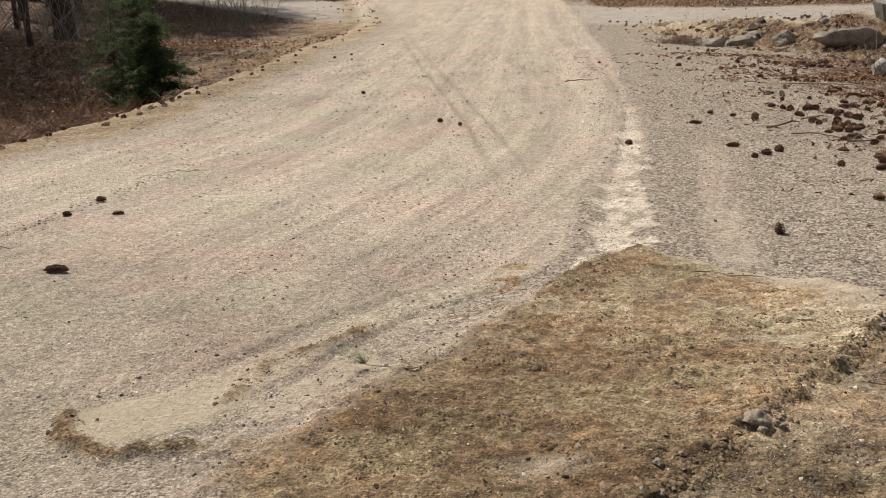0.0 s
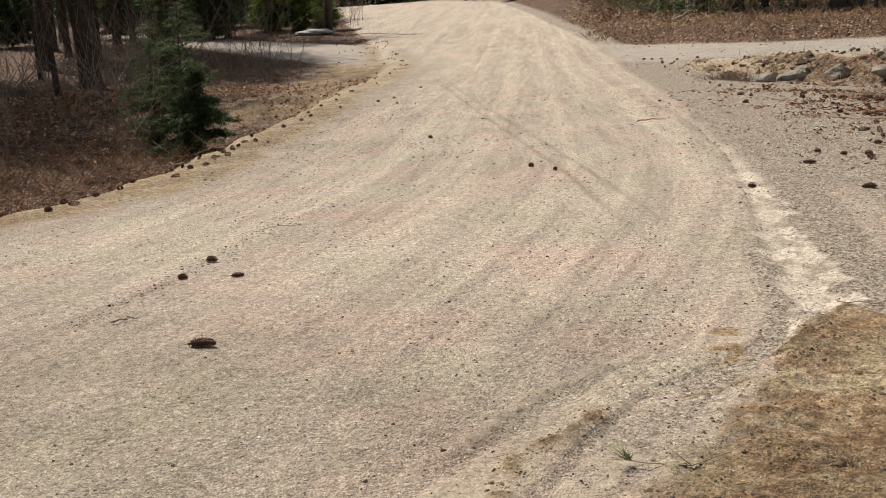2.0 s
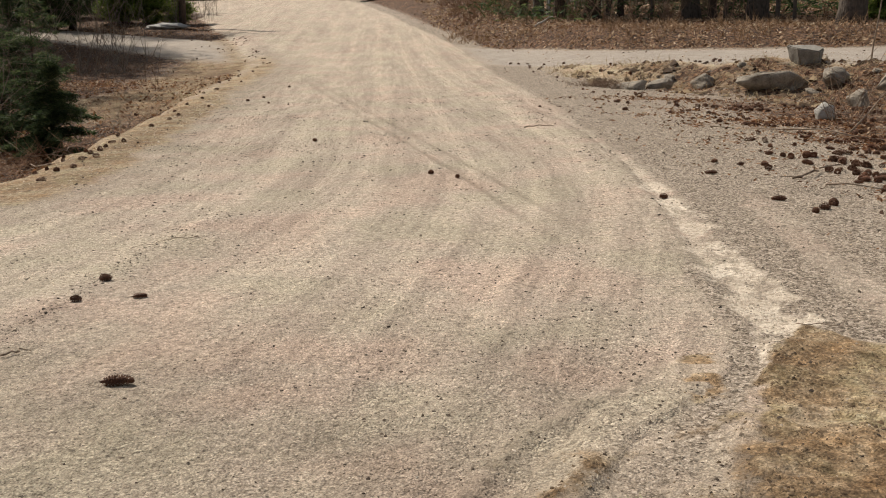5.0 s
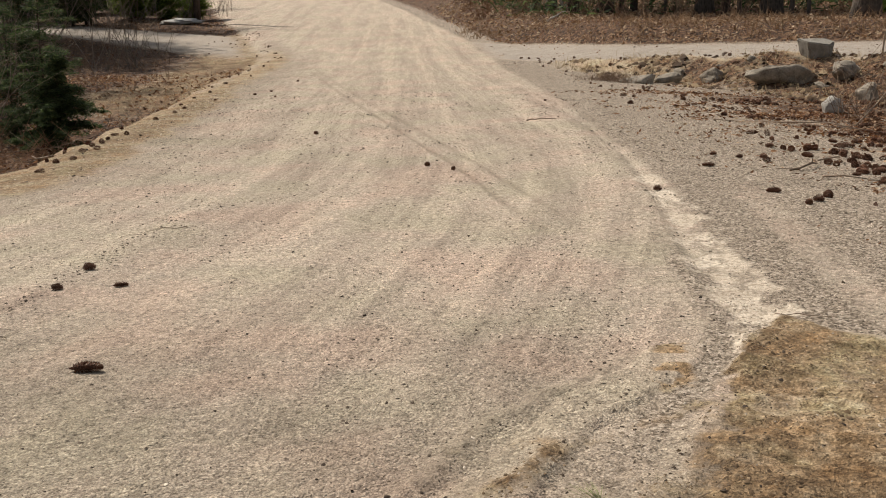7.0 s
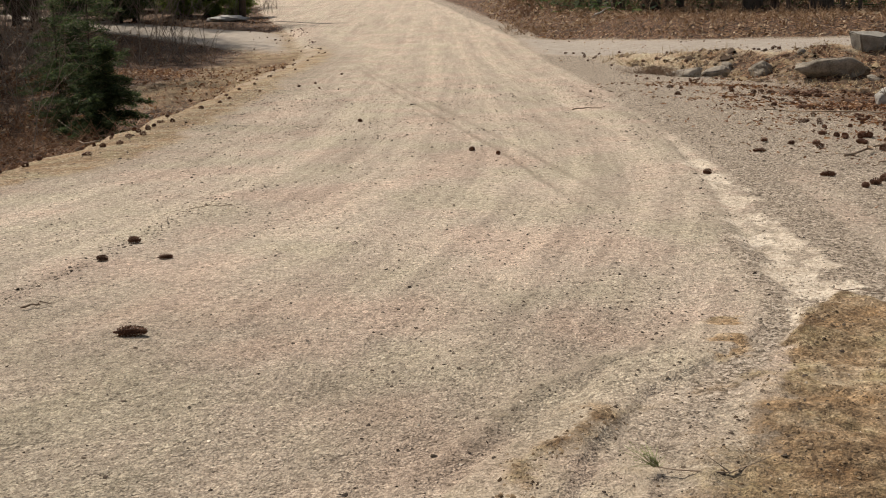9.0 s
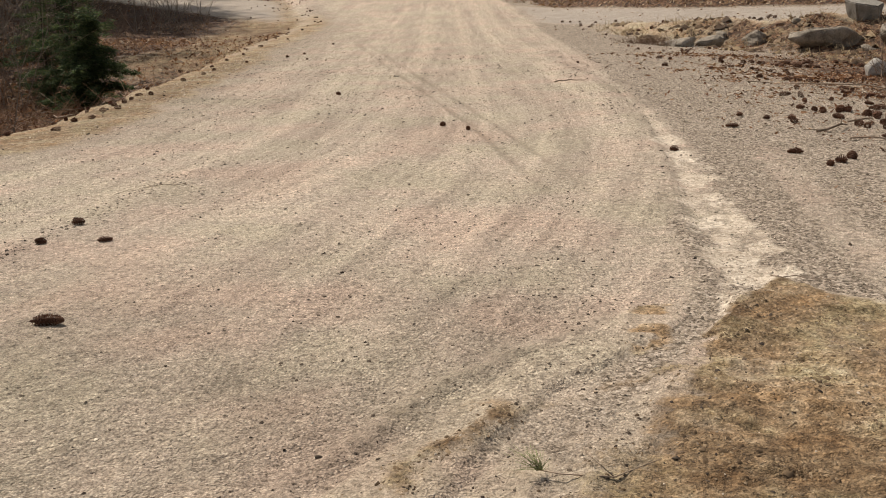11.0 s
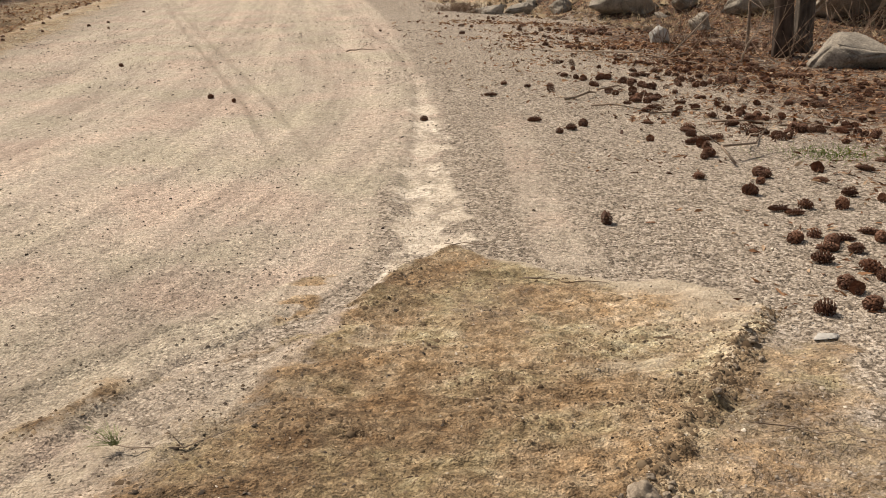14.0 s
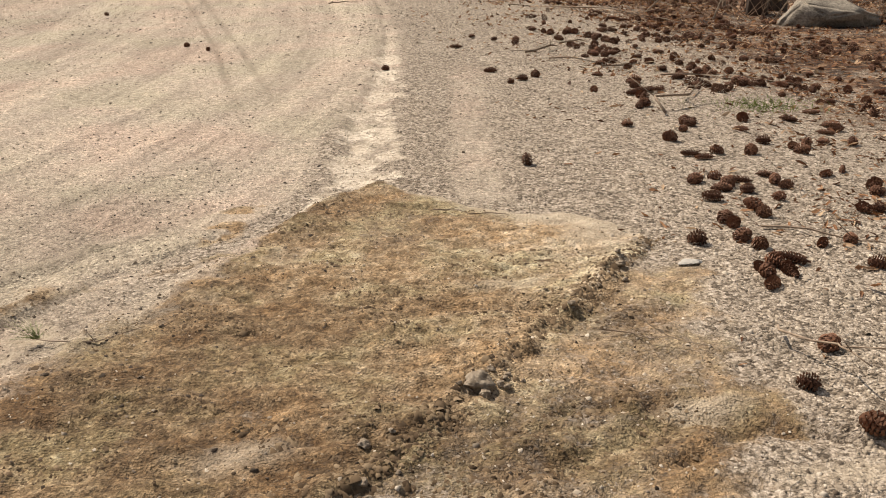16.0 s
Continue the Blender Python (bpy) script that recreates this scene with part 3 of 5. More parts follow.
    # the loam darkening also paints tree shade on left verge and side road
    return z, dict(lane=lane, along=y, dirt=np.clip(dirt_w, 0, 1), sand=sand, leaf=leaf, loose=loose, track_and_edge_shade=track_and_edge_shade, silt=np.clip(tongue * (0.78 - 0.40 * step(3.35, 3.75, y)) * (0.6 + 0.7 * fade), 0, 1), pale=pale, murk=murk, soft_shade=np.clip(soft_shade + 1.0 * np.exp(-((d + 0.35) / 0.95) ** 2) * (1 - step(26, 44, y)), 0, 1), wheel=wheel, wet_and_shade=0.45 + (np.clip(1.05 - (x + 0.30 * (y - 4.6) - 0.15) / 1.55, 0, 1) - 0.45) * step(-0.2, -0.05, cut_l + 0.5 * rag) * (1 - beyond) + 0.12 * beyond + 0.55 * verge_l + 0.4 * side, pave=np.clip(sideroad + side, 0, 1))


GRID = {}


def height(x, y):
    """Height of the ground's mesh at one place."""
    xs, ys, z = GRID["x"], GRID["y"], GRID["z"]
    i, j = int(np.searchsorted(xs, x)) - 1, int(np.searchsorted(ys, y)) - 1
    u, v = (x - xs[i]) / (xs[i + 1] - xs[i]), (y - ys[j]) / (ys[j + 1] - ys[j])
    return float((z[j, i] * (1 - u) + z[j, i + 1] * u) * (1 - v) + (z[j + 1, i] * (1 - u) + z[j + 1, i + 1] * u) * v)


def heights(x, y):
    """Heights of the ground's mesh at arrays of x, y."""
    xs, ys, z = GRID["x"], GRID["y"], GRID["z"]
    i, j = np.clip(np.searchsorted(xs, x) - 1, 0, len(xs) - 2), np.clip(np.searchsorted(ys, y) - 1, 0, len(ys) - 2)
    u, v = (x - xs[i]) / (xs[i + 1] - xs[i]), (y - ys[j]) / (ys[j + 1] - ys[j])
    return (z[j, i] * (1 - u) + z[j, i + 1] * u) * (1 - v) + (z[j + 1, i] * (1 - u) + z[j + 1, i + 1] * u) * v


def spaced(lo, hi, fine, reach, up_by, down_by):
    """Grid lines, evenly fine between lo and hi and ever wider beyond."""
    up, down = [hi], [lo]
    while up[-1] < reach:
        up.append(up[-1] + fine + up_by(up[-1] - hi))
    while down[-1] > -reach:
        down.append(down[-1] - fine - down_by(lo - down[-1]))
    return np.array(down[:0:-1] + list(np.arange(lo, hi, fine)) + up)


def build_ground():
    xs = spaced(-1.3, 2.6, 0.014, 2500, lambda d: 0.030 * d, lambda d: 0.030 * d)
    ys = spaced(2.3, 5.5, 0.014, 2500, lambda d: min(0.009 * d + 0.0004 * d * d, 0.03 * d), lambda d: 0.16 * d)
    gx, gy = np.meshgrid(xs, ys)
    z, masks = lie(gx.ravel(), gy.ravel())
    co = np.stack([gx.ravel(), gy.ravel(), z], 1)
    nx, ny = len(xs), len(ys)
    GRID.update(x=xs, y=ys, z=z.reshape(ny, nx))
    i = (np.arange(ny - 1)[:, None] * nx + np.arange(nx - 1)).ravel()
    quads = np.stack([i, i + 1, i + nx + 1, i + nx], 1).ravel()
    me = bpy.data.meshes.new("ground")
    me.vertices.add(len(co))
    me.vertices.foreach_set("co", co.ravel())
    me.loops.add(len(quads))
    me.loops.foreach_set("vertex_index", quads)
    me.polygons.add(len(i))
    me.polygons.foreach_set("loop_start", np.arange(len(i)) * 4)
    me.update(calc_edges=True)
    for k, v in masks.items():
        me.attributes.new(k, "FLOAT", "POINT").data.foreach_set("value", v.astype(np.float32))
    me.materials.append(M_GROUND)
    me.shade_smooth()
    return tagged(new("ground", me), "tan gravel road, loose verges, brown loam patch and leaf-strewn banks", "ground", kind="structure")


build_ground()


# ---- scattering ----
def flat_mesh(name, co, tris, material, smooth=False):
    me = bpy.data.meshes.new(name)
    me.vertices.add(len(co))
    me.vertices.foreach_set("co", co.astype(np.float32).ravel())
    me.loops.add(tris.size)
    me.loops.foreach_set("vertex_index", tris.astype(np.int32).ravel())
    me.polygons.add(len(tris))
    me.polygons.foreach_set("loop_start", np.arange(len(tris)) * tris.shape[1])
    me.update(calc_edges=True)
    me.materials.append(material)
    if smooth:
        me.shade_smooth()
    return me


def turns(rng, n, tilt=1.0):
    """n random rotation matrices: any heading, leaning by up to about tilt radians."""
    a, b, c = rng.uniform(0, 2 * np.pi, n), rng.normal(0, tilt, n), rng.normal(0, tilt, n)
    ca, sa, cb, sb, cc, sc = np.cos(a), np.sin(a), np.cos(b), np.sin(b), np.cos(c), np.sin(c)
    one, zero = np.ones(n), np.zeros(n)
    z = np.stack([ca, -sa, zero, sa, ca, zero, zero, zero, one], 1).reshape(n, 3, 3)
    x = np.stack([one, zero, zero, zero, cb, -sb, zero, sb, cb], 1).reshape(n, 3, 3)
    y = np.stack([cc, zero, sc, zero, one, zero, -sc, zero, cc], 1).reshape(n, 3, 3)
    return z @ x @ y


def scattered(rng, verts, faces, place, size, tilt, jitter=0.0):
    """Vertices and faces of many jittered copies of a small shape."""
    n, k = len(place), len(verts)
    v = np.repeat(np.asarray(verts, float)[None], n, 0)
    v = v + rng.normal(0, 1, v.shape) * jitter
    v = v * np.asarray(size)[:, None, None] if np.ndim(size) == 1 else v * np.asarray(size)[:, None, :]
    v = np.einsum("nij,nkj->nki", turns(rng, n, tilt), v) + place[:, None, :]
    f = np.asarray(faces)[None] + (np.arange(n) * k)[:, None, None]
    return v.reshape(-1, 3), f.reshape(-1, np.asarray(faces).shape[1])


CHIP_V = [(1, 0, -0.6), (0.35, 0.9, -0.6), (-0.75, 0.65, -0.6), (-0.75, -0.65, -0.6), (0.35, -0.9, -0.6), (0.3, 0.1, 0.7), (-0.35, -0.05, 0.6)]
CHIP_F = [(0, 1, 5), (1, 6, 5), (1, 2, 6), (2, 3, 6), (3, 4, 6), (4, 5, 6), (4, 0, 5)]
LEAF_V = [(-1, 0, 0.10), (-0.3, 0.42, 0.22), (-0.3, -0.42, 0.18), (0.45, 0.36, 0.20), (0.45, -0.36, 0.26), (1.1, 0, 0.05), (0, 0, 0)]
LEAF_F = [(0, 6, 1), (0, 2, 6), (1, 6, 3), (2, 4, 6), (3, 6, 5), (4, 5, 6)]


def gravel():
    """Loose stones: thick on the verge, thinner on the road, coarser farther along."""
    rng = np.random.default_rng(5)
    n = 210000
    x, y = rng.uniform(-4.0, 4.8, n), 2.2 + 12 * rng.uniform(0, 1, n) ** 1.6
    m = lie(x, y)[1]
    want = 0.12 + 0.46 * m["loose"] - 0.14 * m["silt"] - 0.10 * m["dirt"] + 0.20 * (vnoise(x, y, 1.1, 111) > 0.58) * (m["loose"] < 0.3)
    want = want * (1 - 0.93 * np.clip(m["dirt"] * 1.3, 0, 1)) * (1 - 0.5 * m["pale"])
    keep = rng.uniform(0, 1, n) < want
    x, y, loose = x[keep], y[keep], m["loose"][keep]
    size = np.clip(rng.lognormal(-5.6, 0.40, len(x)), 0.0020, 0.012) * (0.8 + 0.6 * loose) * np.clip(y / 7, 1, 1.7) * (1 + 0.35 * (x > 1.9) * (y < 5) * (vnoise(x, y, 3, 115) > 0.5))
    fx, fy = rng.uniform(-4.4, 5.2, 60000), 7 + 23 * rng.uniform(0, 1, 60000) ** 1.4
    m = lie(fx, fy)[1]
    keep = rng.uniform(0, 1, 60000) < 0.26 + 0.6 * m["loose"] - 0.6 * m["leaf"]
    fx, fy = fx[keep], fy[keep]
    x, y = np.concatenate([x, fx]), np.concatenate([y, fy])
    size = np.concatenate([size, np.clip(rng.lognormal(-4.75, 0.38, len(fx)), 0.004, 0.02) * np.clip(fy / 16, 0.7, 1.3)])
    size3 = np.stack([size, size * rng.uniform(0.6, 1, len(x)), size * rng.uniform(0.5, 0.95, len(x))], 1)
    v, f = scattered(rng, CHIP_V, CHIP_F, np.stack([x, y, heights(x, y) + size * 0.1], 1), size3, 0.35, 0.13)
    tagged(new("gravel", flat_mesh("gravel", v, f, M_GRAVEL)), "loose grey and tan stones strewn over the road and verge", "gravel", kind="stuff")


def soil_crumbs():
    rng = np.random.default_rng(6)
    n = 130000
    x, y = rng.uniform(-1.3, 2.3, n), rng.uniform(2.2, 5.5, n)
    m = lie(x, y)[1]
    edge = np.exp(-((1.10 + (y - 3.05) * 0.79 - x) / 0.06) ** 2) * (y < 4.35)
    clump = vnoise(x * 0.8, y * 1.5, 6, 121, 3)
    keep = rng.uniform(0, 1, n) < np.clip(m["dirt"] - 0.3, 0, 1) * (0.07 + 0.50 * (clump > 0.56)) * (1 - 0.7 * m["pale"]) + edge * 0.42 + 0.30 * m["murk"]
    x, y, edge, murk, clump = x[keep], y[keep], edge[keep], m["murk"][keep], clump[keep]
    size = np.clip(rng.lognormal(-5.75, 0.48, len(x)), 0.0016, 0.010) * (1 + 0.9 * edge + 0.5 * murk + 0.4 * (clump > 0.62))
    size3 = np.stack([size * 1.2, size, size * 0.75], 1)
    v, f = scattered(rng, CHIP_V, CHIP_F, np.stack([x, y, heights(x, y)], 1), size3, 0.25, 0.14)
    tagged(new("soil_crumbs", flat_mesh("soil_crumbs", v, f, M_CLOD)), "crumbled clods of damp brown soil", "soil", kind="stuff")


def leaf_litter():
    rng = np.random.default_rng(7)
    spots = []
    for n, x0, x1, y0, y1 in ((46000, -16, -4, 6, 32), (9000, -26, -6, 28, 64), (34000, 2.6, 12, 3.5, 26), (26000, 2.0, 26, 26, 56), (6000, -20, 24, 56, 90)):
        x, y = rng.uniform(x0, x1, n), rng.uniform(y0, y1, n)
        m = lie(x, y)[1]
        k = rng.uniform(0, 1, n) < (m["leaf"] ** 1.4 + 0.04 * (x > 2.2)) * (0.35 + 0.9 * vnoise(x, y, 0.9, 131))
        spots.append((x[k], y[k]))
    x, y = np.concatenate([a for a, _ in spots]), np.concatenate([b for _, b in spots])
    z = heights(x, y)
    far = np.clip(y / 26, 1, 2.2)
    size = rng.uniform(0.016, 0.036, len(x)) * far
    v, f = scattered(rng, LEAF_V, LEAF_F, np.stack([x, y, z + size * rng.uniform(0.05, 0.6, len(x))], 1), size, 0.45, 0.10)
    tagged(new("leaf_litter", flat_mesh("leaf_litter", v, f, M_LEAF)), "curled brown and russet dead oak leaves on the ground", "leaves", kind="stuff")


def bank_leaves():
    rng = np.random.default_rng(9)
    x, y = rng.uniform(2.0, 24, 34000), 27 + 50 * rng.uniform(0, 1, 34000) ** 1.3
    m = lie(x, y)[1]
    k = rng.uniform(0, 1, len(x)) < m["leaf"] ** 1.5 * np.clip(3.2 * (vnoise(x, y, 0.5, 135) - 0.34), 0.04, 1)
    x, y = x[k], y[k]
    size = rng.uniform(0.04, 0.085, len(x)) * np.clip(y / 34, 1, 1.6)
    v, f = scattered(rng, LEAF_V, LEAF_F, np.stack([x, y, heights(x, y) + size * rng.uniform(0.1, 0.9, len(x))], 1), size, 0.6, 0.10)
    pale = by_island("pale_dead_leaves", (0.0, (0.16, 0.09, 0.05)), (0.4, (0.36, 0.22, 0.125)), (1.0, (0.68, 0.53, 0.37)), thin=0.3)
    tagged(new("bank_leaves", flat_mesh("bank_leaves", v, f, pale)), "pale tan curled dead leaves heaped on the far bank", "leaves", kind="stuff")


def ditch_leaves():
    rng = np.random.default_rng(10)
    n = 26000
    x, y = rng.uniform(-16, -4.5, n), 7.5 + 24 * rng.uniform(0, 1, n) ** 1.2
    m = lie(x, y)[1]
    k = rng.uniform(0, 1, n) < m["leaf"] ** 1.5 * np.clip(3.0 * (vnoise(x, y, 0.8, 137) - 0.30), 0.05, 1)
    x, y = x[k], y[k]
    size = rng.uniform(0.022, 0.05, len(x)) * np.clip(y / 15, 0.9, 1.5)
    v, f = scattered(rng, LEAF_V, LEAF_F, np.stack([x, y, heights(x, y) + size * rng.uniform(0.2, 1.4, len(x))], 1), size, 0.6, 0.10)
    russet = by_island("russet_leaves", (0.0, (0.12, 0.055, 0.028)), (0.4, (0.30, 0.155, 0.08)), (0.8, (0.46, 0.29, 0.17)), (1.0, (0.70, 0.56, 0.42)), thin=0.3)
    tagged(new("ditch_leaves", flat_mesh("ditch_leaves", v, f, russet)), "curled russet and pale dead leaves heaped in the ditch", "leaves", kind="stuff")


def road_bits():
    """Dark chips of bark and stone trodden over the road."""
    rng = np.random.default_rng(12)
    x, y = rng.uniform(-6, 2.2, 13000), 2.3 + 18 * rng.uniform(0, 1, 13000) ** 1.3
    k = (x > np.interp(y, *LEFT.T)) & (rng.uniform(0, 1, 13000) < 0.25 + 1.1 * (vnoise(x, y, 1.4, 151) > 0.52))
    x, y = x[k], y[k]
    line = np.array([(-2.82, 5.53), (-2.65, 6.23), (-2.53, 6.97), (-2.31, 8.44)])
    t = rng.uniform(0, 3, 420)
    a, b = np.interp(t, np.arange(4), line[:, 0]), np.interp(t, np.arange(4), line[:, 1])
    x, y = np.concatenate([x, a + rng.normal(0, 0.06, 420), rng.uniform(-1.0, 0.4, 900)]), np.concatenate([y, b + rng.normal(0, 0.06, 420), rng.uniform(3.2, 7.2, 900)])
    size = np.clip(rng.lognormal(-4.95, 0.45, len(x)), 0.003, 0.018) * np.clip(y / 8, 0.8, 1.5)
    size3 = np.stack([size, size * 0.7, size * 0.5], 1)
    v, f = scattered(rng, CHIP_V, CHIP_F, np.stack([x, y, heights(x, y) + size * 0.1], 1), size3, 0.4, 0.15)
    dark = by_island("bark_chips", (0.0, (0.04, 0.027, 0.019)), (0.8, (0.11, 0.08, 0.055)), (1.0, (0.26, 0.20, 0.15)), rough=0.9)
    tagged(new("road_chips", flat_mesh("road_chips", v, f, dark)), "dark chips of bark and stone scattered over the road", "debris", kind="stuff")


def debris():
    """Bark flakes, needles and broken leaves among the cones."""
    rng = np.random.default_rng(8)
    n = 60000
    x, y = 2.0 + 7 * rng.uniform(0, 1, n) ** 1.3, 3.2 + 16 * rng.uniform(0, 1, n) ** 1.4
    keep = rng.uniform(0, 1, n) < np.clip((x - 2.2) / 2.2, 0.05, 1) * np.clip(2.2 * (vnoise(x, y, 1.3, 141) - 0.36), 0.04, 1)
    x, y = x[keep], y[keep]
    z = heights(x, y)
    size = rng.uniform(0.006, 0.02, len(x)) * np.clip(y / 9, 1, 1.8)
    size3 = np.stack([size * rng.uniform(0.8, 2.2, len(x)), size, size], 1)
    v, f = scattered(rng, LEAF_V, LEAF_F, np.stack([x, y, z + size * 0.15], 1), size3, 0.4, 0.12)
    tagged(new("forest_debris", flat_mesh("forest_debris", v, f, M_LEAF)), "reddish bark flakes and broken leaves among the cones", "debris", kind="stuff")


# ---- pine cones ----
def cone_meshes(length, width, rows, seed, open_by):
    """Scales and core of an open cone that lies along x."""
    rng = random.Random(seed)
    bm = bmesh.new()
    count = rows * 9
    for i in range(count):
        t = (i + 0.5) / count
        a = i * 2.39996
        r0 = width * 0.16
        full = width * 0.5 * (math.sin(math.pi * (0.16 + 0.80 * t)) ** 0.7) * rng.uniform(0.86, 1.08)
        x0 = (t - 0.5) * length * 0.9
        x1 = x0 + length * (0.04 + 0.10 * t) * (1.2 - open_by)
        half = width * 0.15 * rng.uniform(0.8, 1.15)
        thick = width * 0.035
        rot = Matrix.Rotation(a + rng.uniform(-0.1, 0.1), 4, "X")
        pts = [(x0, 0, r0), (x1, half, full * 0.86), (x1 + length * 0.03, 0, full), (x1, -half, full * 0.86), (x1 - thick * 2, 0, full * 0.84), (x1 + thick, 0, full * 0.80)]
        vs = [bm.verts.new(rot @ Vector(p)) for p in pts]
        for f in ((0, 1, 5), (5, 1, 2), (5, 2, 3), (0, 5, 3), (0, 4, 1), (4, 2, 1), (4, 3, 2), (0, 3, 4)):
            bm.faces.new([vs[k] for k in f])
    scales = bpy.data.meshes.new("scales")
    bm.to_mesh(scales)
    bm.free()
    scales.materials.append(M_CONE)
    bm = bmesh.new()
    tube(bm, [(-0.56 * length, 0, 0), (-0.46 * length, 0, 0), (-0.2 * length, 0, 0), (0.2 * length, 0, 0), (0.42 * length, 0, 0)],
         [width * 0.05, width * 0.10, width * 0.21, width * 0.19, width * 0.05], 6)
    core = bpy.data.meshes.new("core")
    bm.to_mesh(core)
    bm.free()
    core.materials.append(M_CORE)
    return scales, core


def cone_kind(length, width, rows, seed, open_by, label):
    scales, core = cone_meshes(length, width, rows, seed, open_by)
    root = tagged(new("pine_cone", scales), label, "pine cone", "pine cones on the ground")
    c = new("core", core)
    c.parent = root
    return root, width


CONES = [
    cone_kind(0.085, 0.072, 7, 1, 0.9, "dark brown open pine cone lying on gravel"),
    cone_kind(0.070, 0.064, 6, 2, 1.0, "small dark open pine cone lying on gravel"),
    cone_kind(0.115, 0.060, 9, 3, 0.6, "long brown pine cone with spread scales"),
    cone_kind(0.095, 0.046, 8, 4, 0.2, "narrow half-closed weathered brown pine cone"),
]
FIRST = [True] * len(CONES)
LAID = []
PILED = []


def lay_cone(rng, x, y, kind=None, size=1.0, heading=None, flat=False):
    k = rng.choices((0, 1, 2, 3), (5, 5, 3, 1))[0] if kind is None else kind
    ob, w = CONES[k]
    turn = rng.uniform(0, 360) if heading is None else heading
    up = 65 if rng.random() < 0.08 and not flat else rng.uniform(-8, 8)
    m = pose(x, y, height(x, y) + 0.27 * w * size, rng.uniform(0, 360), up, turn) @ Matrix.Scale(size, 4)
    if len(LAID) >= 290 and not FIRST[k]:
        PILED.append((ob, m))
        return
    LAID.append((x, y))
    if FIRST[k]:
        FIRST[k] = False
        ob.matrix_basis = m
    else:
        copy_thing(ob, m).scale = tuple(size * rng.uniform(0.82, 1.14) for _ in range(3))


def join_cones():
    """The cones farther off, too many to count, as one object."""
    co, quads, at = [], [], 0
    for ob, m in PILED:
        me = ob.data
        v = np.empty(len(me.vertices) * 3)
        me.vertices.foreach_get("co", v)
        f = np.empty(len(me.loops), int)
        me.loops.foreach_get("vertex_index", f)
        mm = np.array(m)
        co.append(v.reshape(-1, 3) @ mm[:3, :3].T + mm[:3, 3])
        quads.append(f.reshape(-1, 3) + at)
        at += len(me.vertices)
    tagged(new("scattered_cones", flat_mesh("scattered_cones", np.concatenate(co), np.concatenate(quads), M_CONE)),
           "many dark brown pine cones strewn along the verges", "pine cones", kind="stuff")


VERGE_A = [(2.65, 6.38), (2.76, 7.51), (2.97, 8.17), (2.25, 7.96), (2.36, 8.06), (2.49, 8.2), (2.19, 8.48), (2.11, 9.84), (2.37, 10.52), (2.55, 10.31),
           (2.75, 10.22), (3.07, 10.92), (3.34, 11.58), (3.42, 10.83), (3.14, 9.15), (3.5, 9.41), (3.32, 8.5), (3.11, 7.66), (3.01, 7.14), (3.07, 6.42),
           (3.42, 6.48), (3.72, 6.48), (3.8, 6.16), (3.92, 9.48), (3.87, 8.38), (4.29, 7.76), (4.54, 8.14), (4.34, 7.13), (4.43, 6.85)]
VERGE_B = [(1.87, 5.61), (2.59, 5.12), (2.55, 4.81), (2.71, 5.18), (2.72, 5.04), (2.81, 5.11), (2.66, 4.97), (2.77, 4.93), (2.77, 5.98), (2.77, 5.64),
           (2.92, 5.66), (2.81, 5.55), (3.29, 5.9), (2.98, 5.19), (2.97, 5.07), (2.86, 4.79), (2.99, 4.99), (2.68, 4.56), (2.68, 4.66), (2.49, 4.51),
           (2.5, 4.45), (2.47, 4.29), (2.49, 4.17), (2.27, 4.27), (2.39, 3.94), (2.46, 3.98), (2.48, 3.9), (2.54, 4.0), (2.39, 3.89), (2.75, 4.17),
           (2.88, 4.19), (3.29, 5.17), (3.41, 5.24), (3.4, 5.76), (3.51, 5.82), (3.4, 5.65), (3.65, 5.89), (3.82, 5.88), (3.42, 4.96), (3.37, 4.84),
           (3.16, 4.59), (3.23, 4.59), (2.83, 3.91), (2.36, 3.78), (3.29, 6.19), (3.1, 5.63), (2.93, 6.19), (2.31, 3.28), (2.19, 2.81), (2.12, 3.04)]
ROADSIDE = [(2.89, 16.2), (1.38, 8.82), (1.74, 17.24), (-0.39, 10.53), (-0.16, 10.2), (-1.68, 13.6), (-2.5, 6.9), (-2.54, 6.45), (3.19, 20.87), (3.38, 24.82),
            (-3.19, 21.59), (-2.94, 20.13), (-3.43, 20.92), (-2.94, 24.63), (-4.01, 19.8), (-4.54, 20.57), (-4.71, 16.15), (-4.49, 15.14), (-4.44, 13.41), (-4.66, 13.24),
            (-4.45, 11.97), (-4.82, 11.99), (-4.62, 10.88), (-4.65, 10.02), (-4.8, 9.62), (-4.76, 9.24), (-5.04, 18.6), (-5.09, 19.74), (-4.92, 27.2), (-4.83, 30.39), (-4.77, 27.75)]

HEAPED = [(3.13, 7.8), (3.05, 7.35), (2.98, 6.94), (3.14, 7.49), (3.96, 8.64), (3.85, 8.22), (3.04, 6.37), (3.14, 10.78), (3.27, 10.69), (3.46, 10.87),
          (3.21, 9.24), (3.37, 9.37), (3.41, 8.81), (3.55, 8.82)]


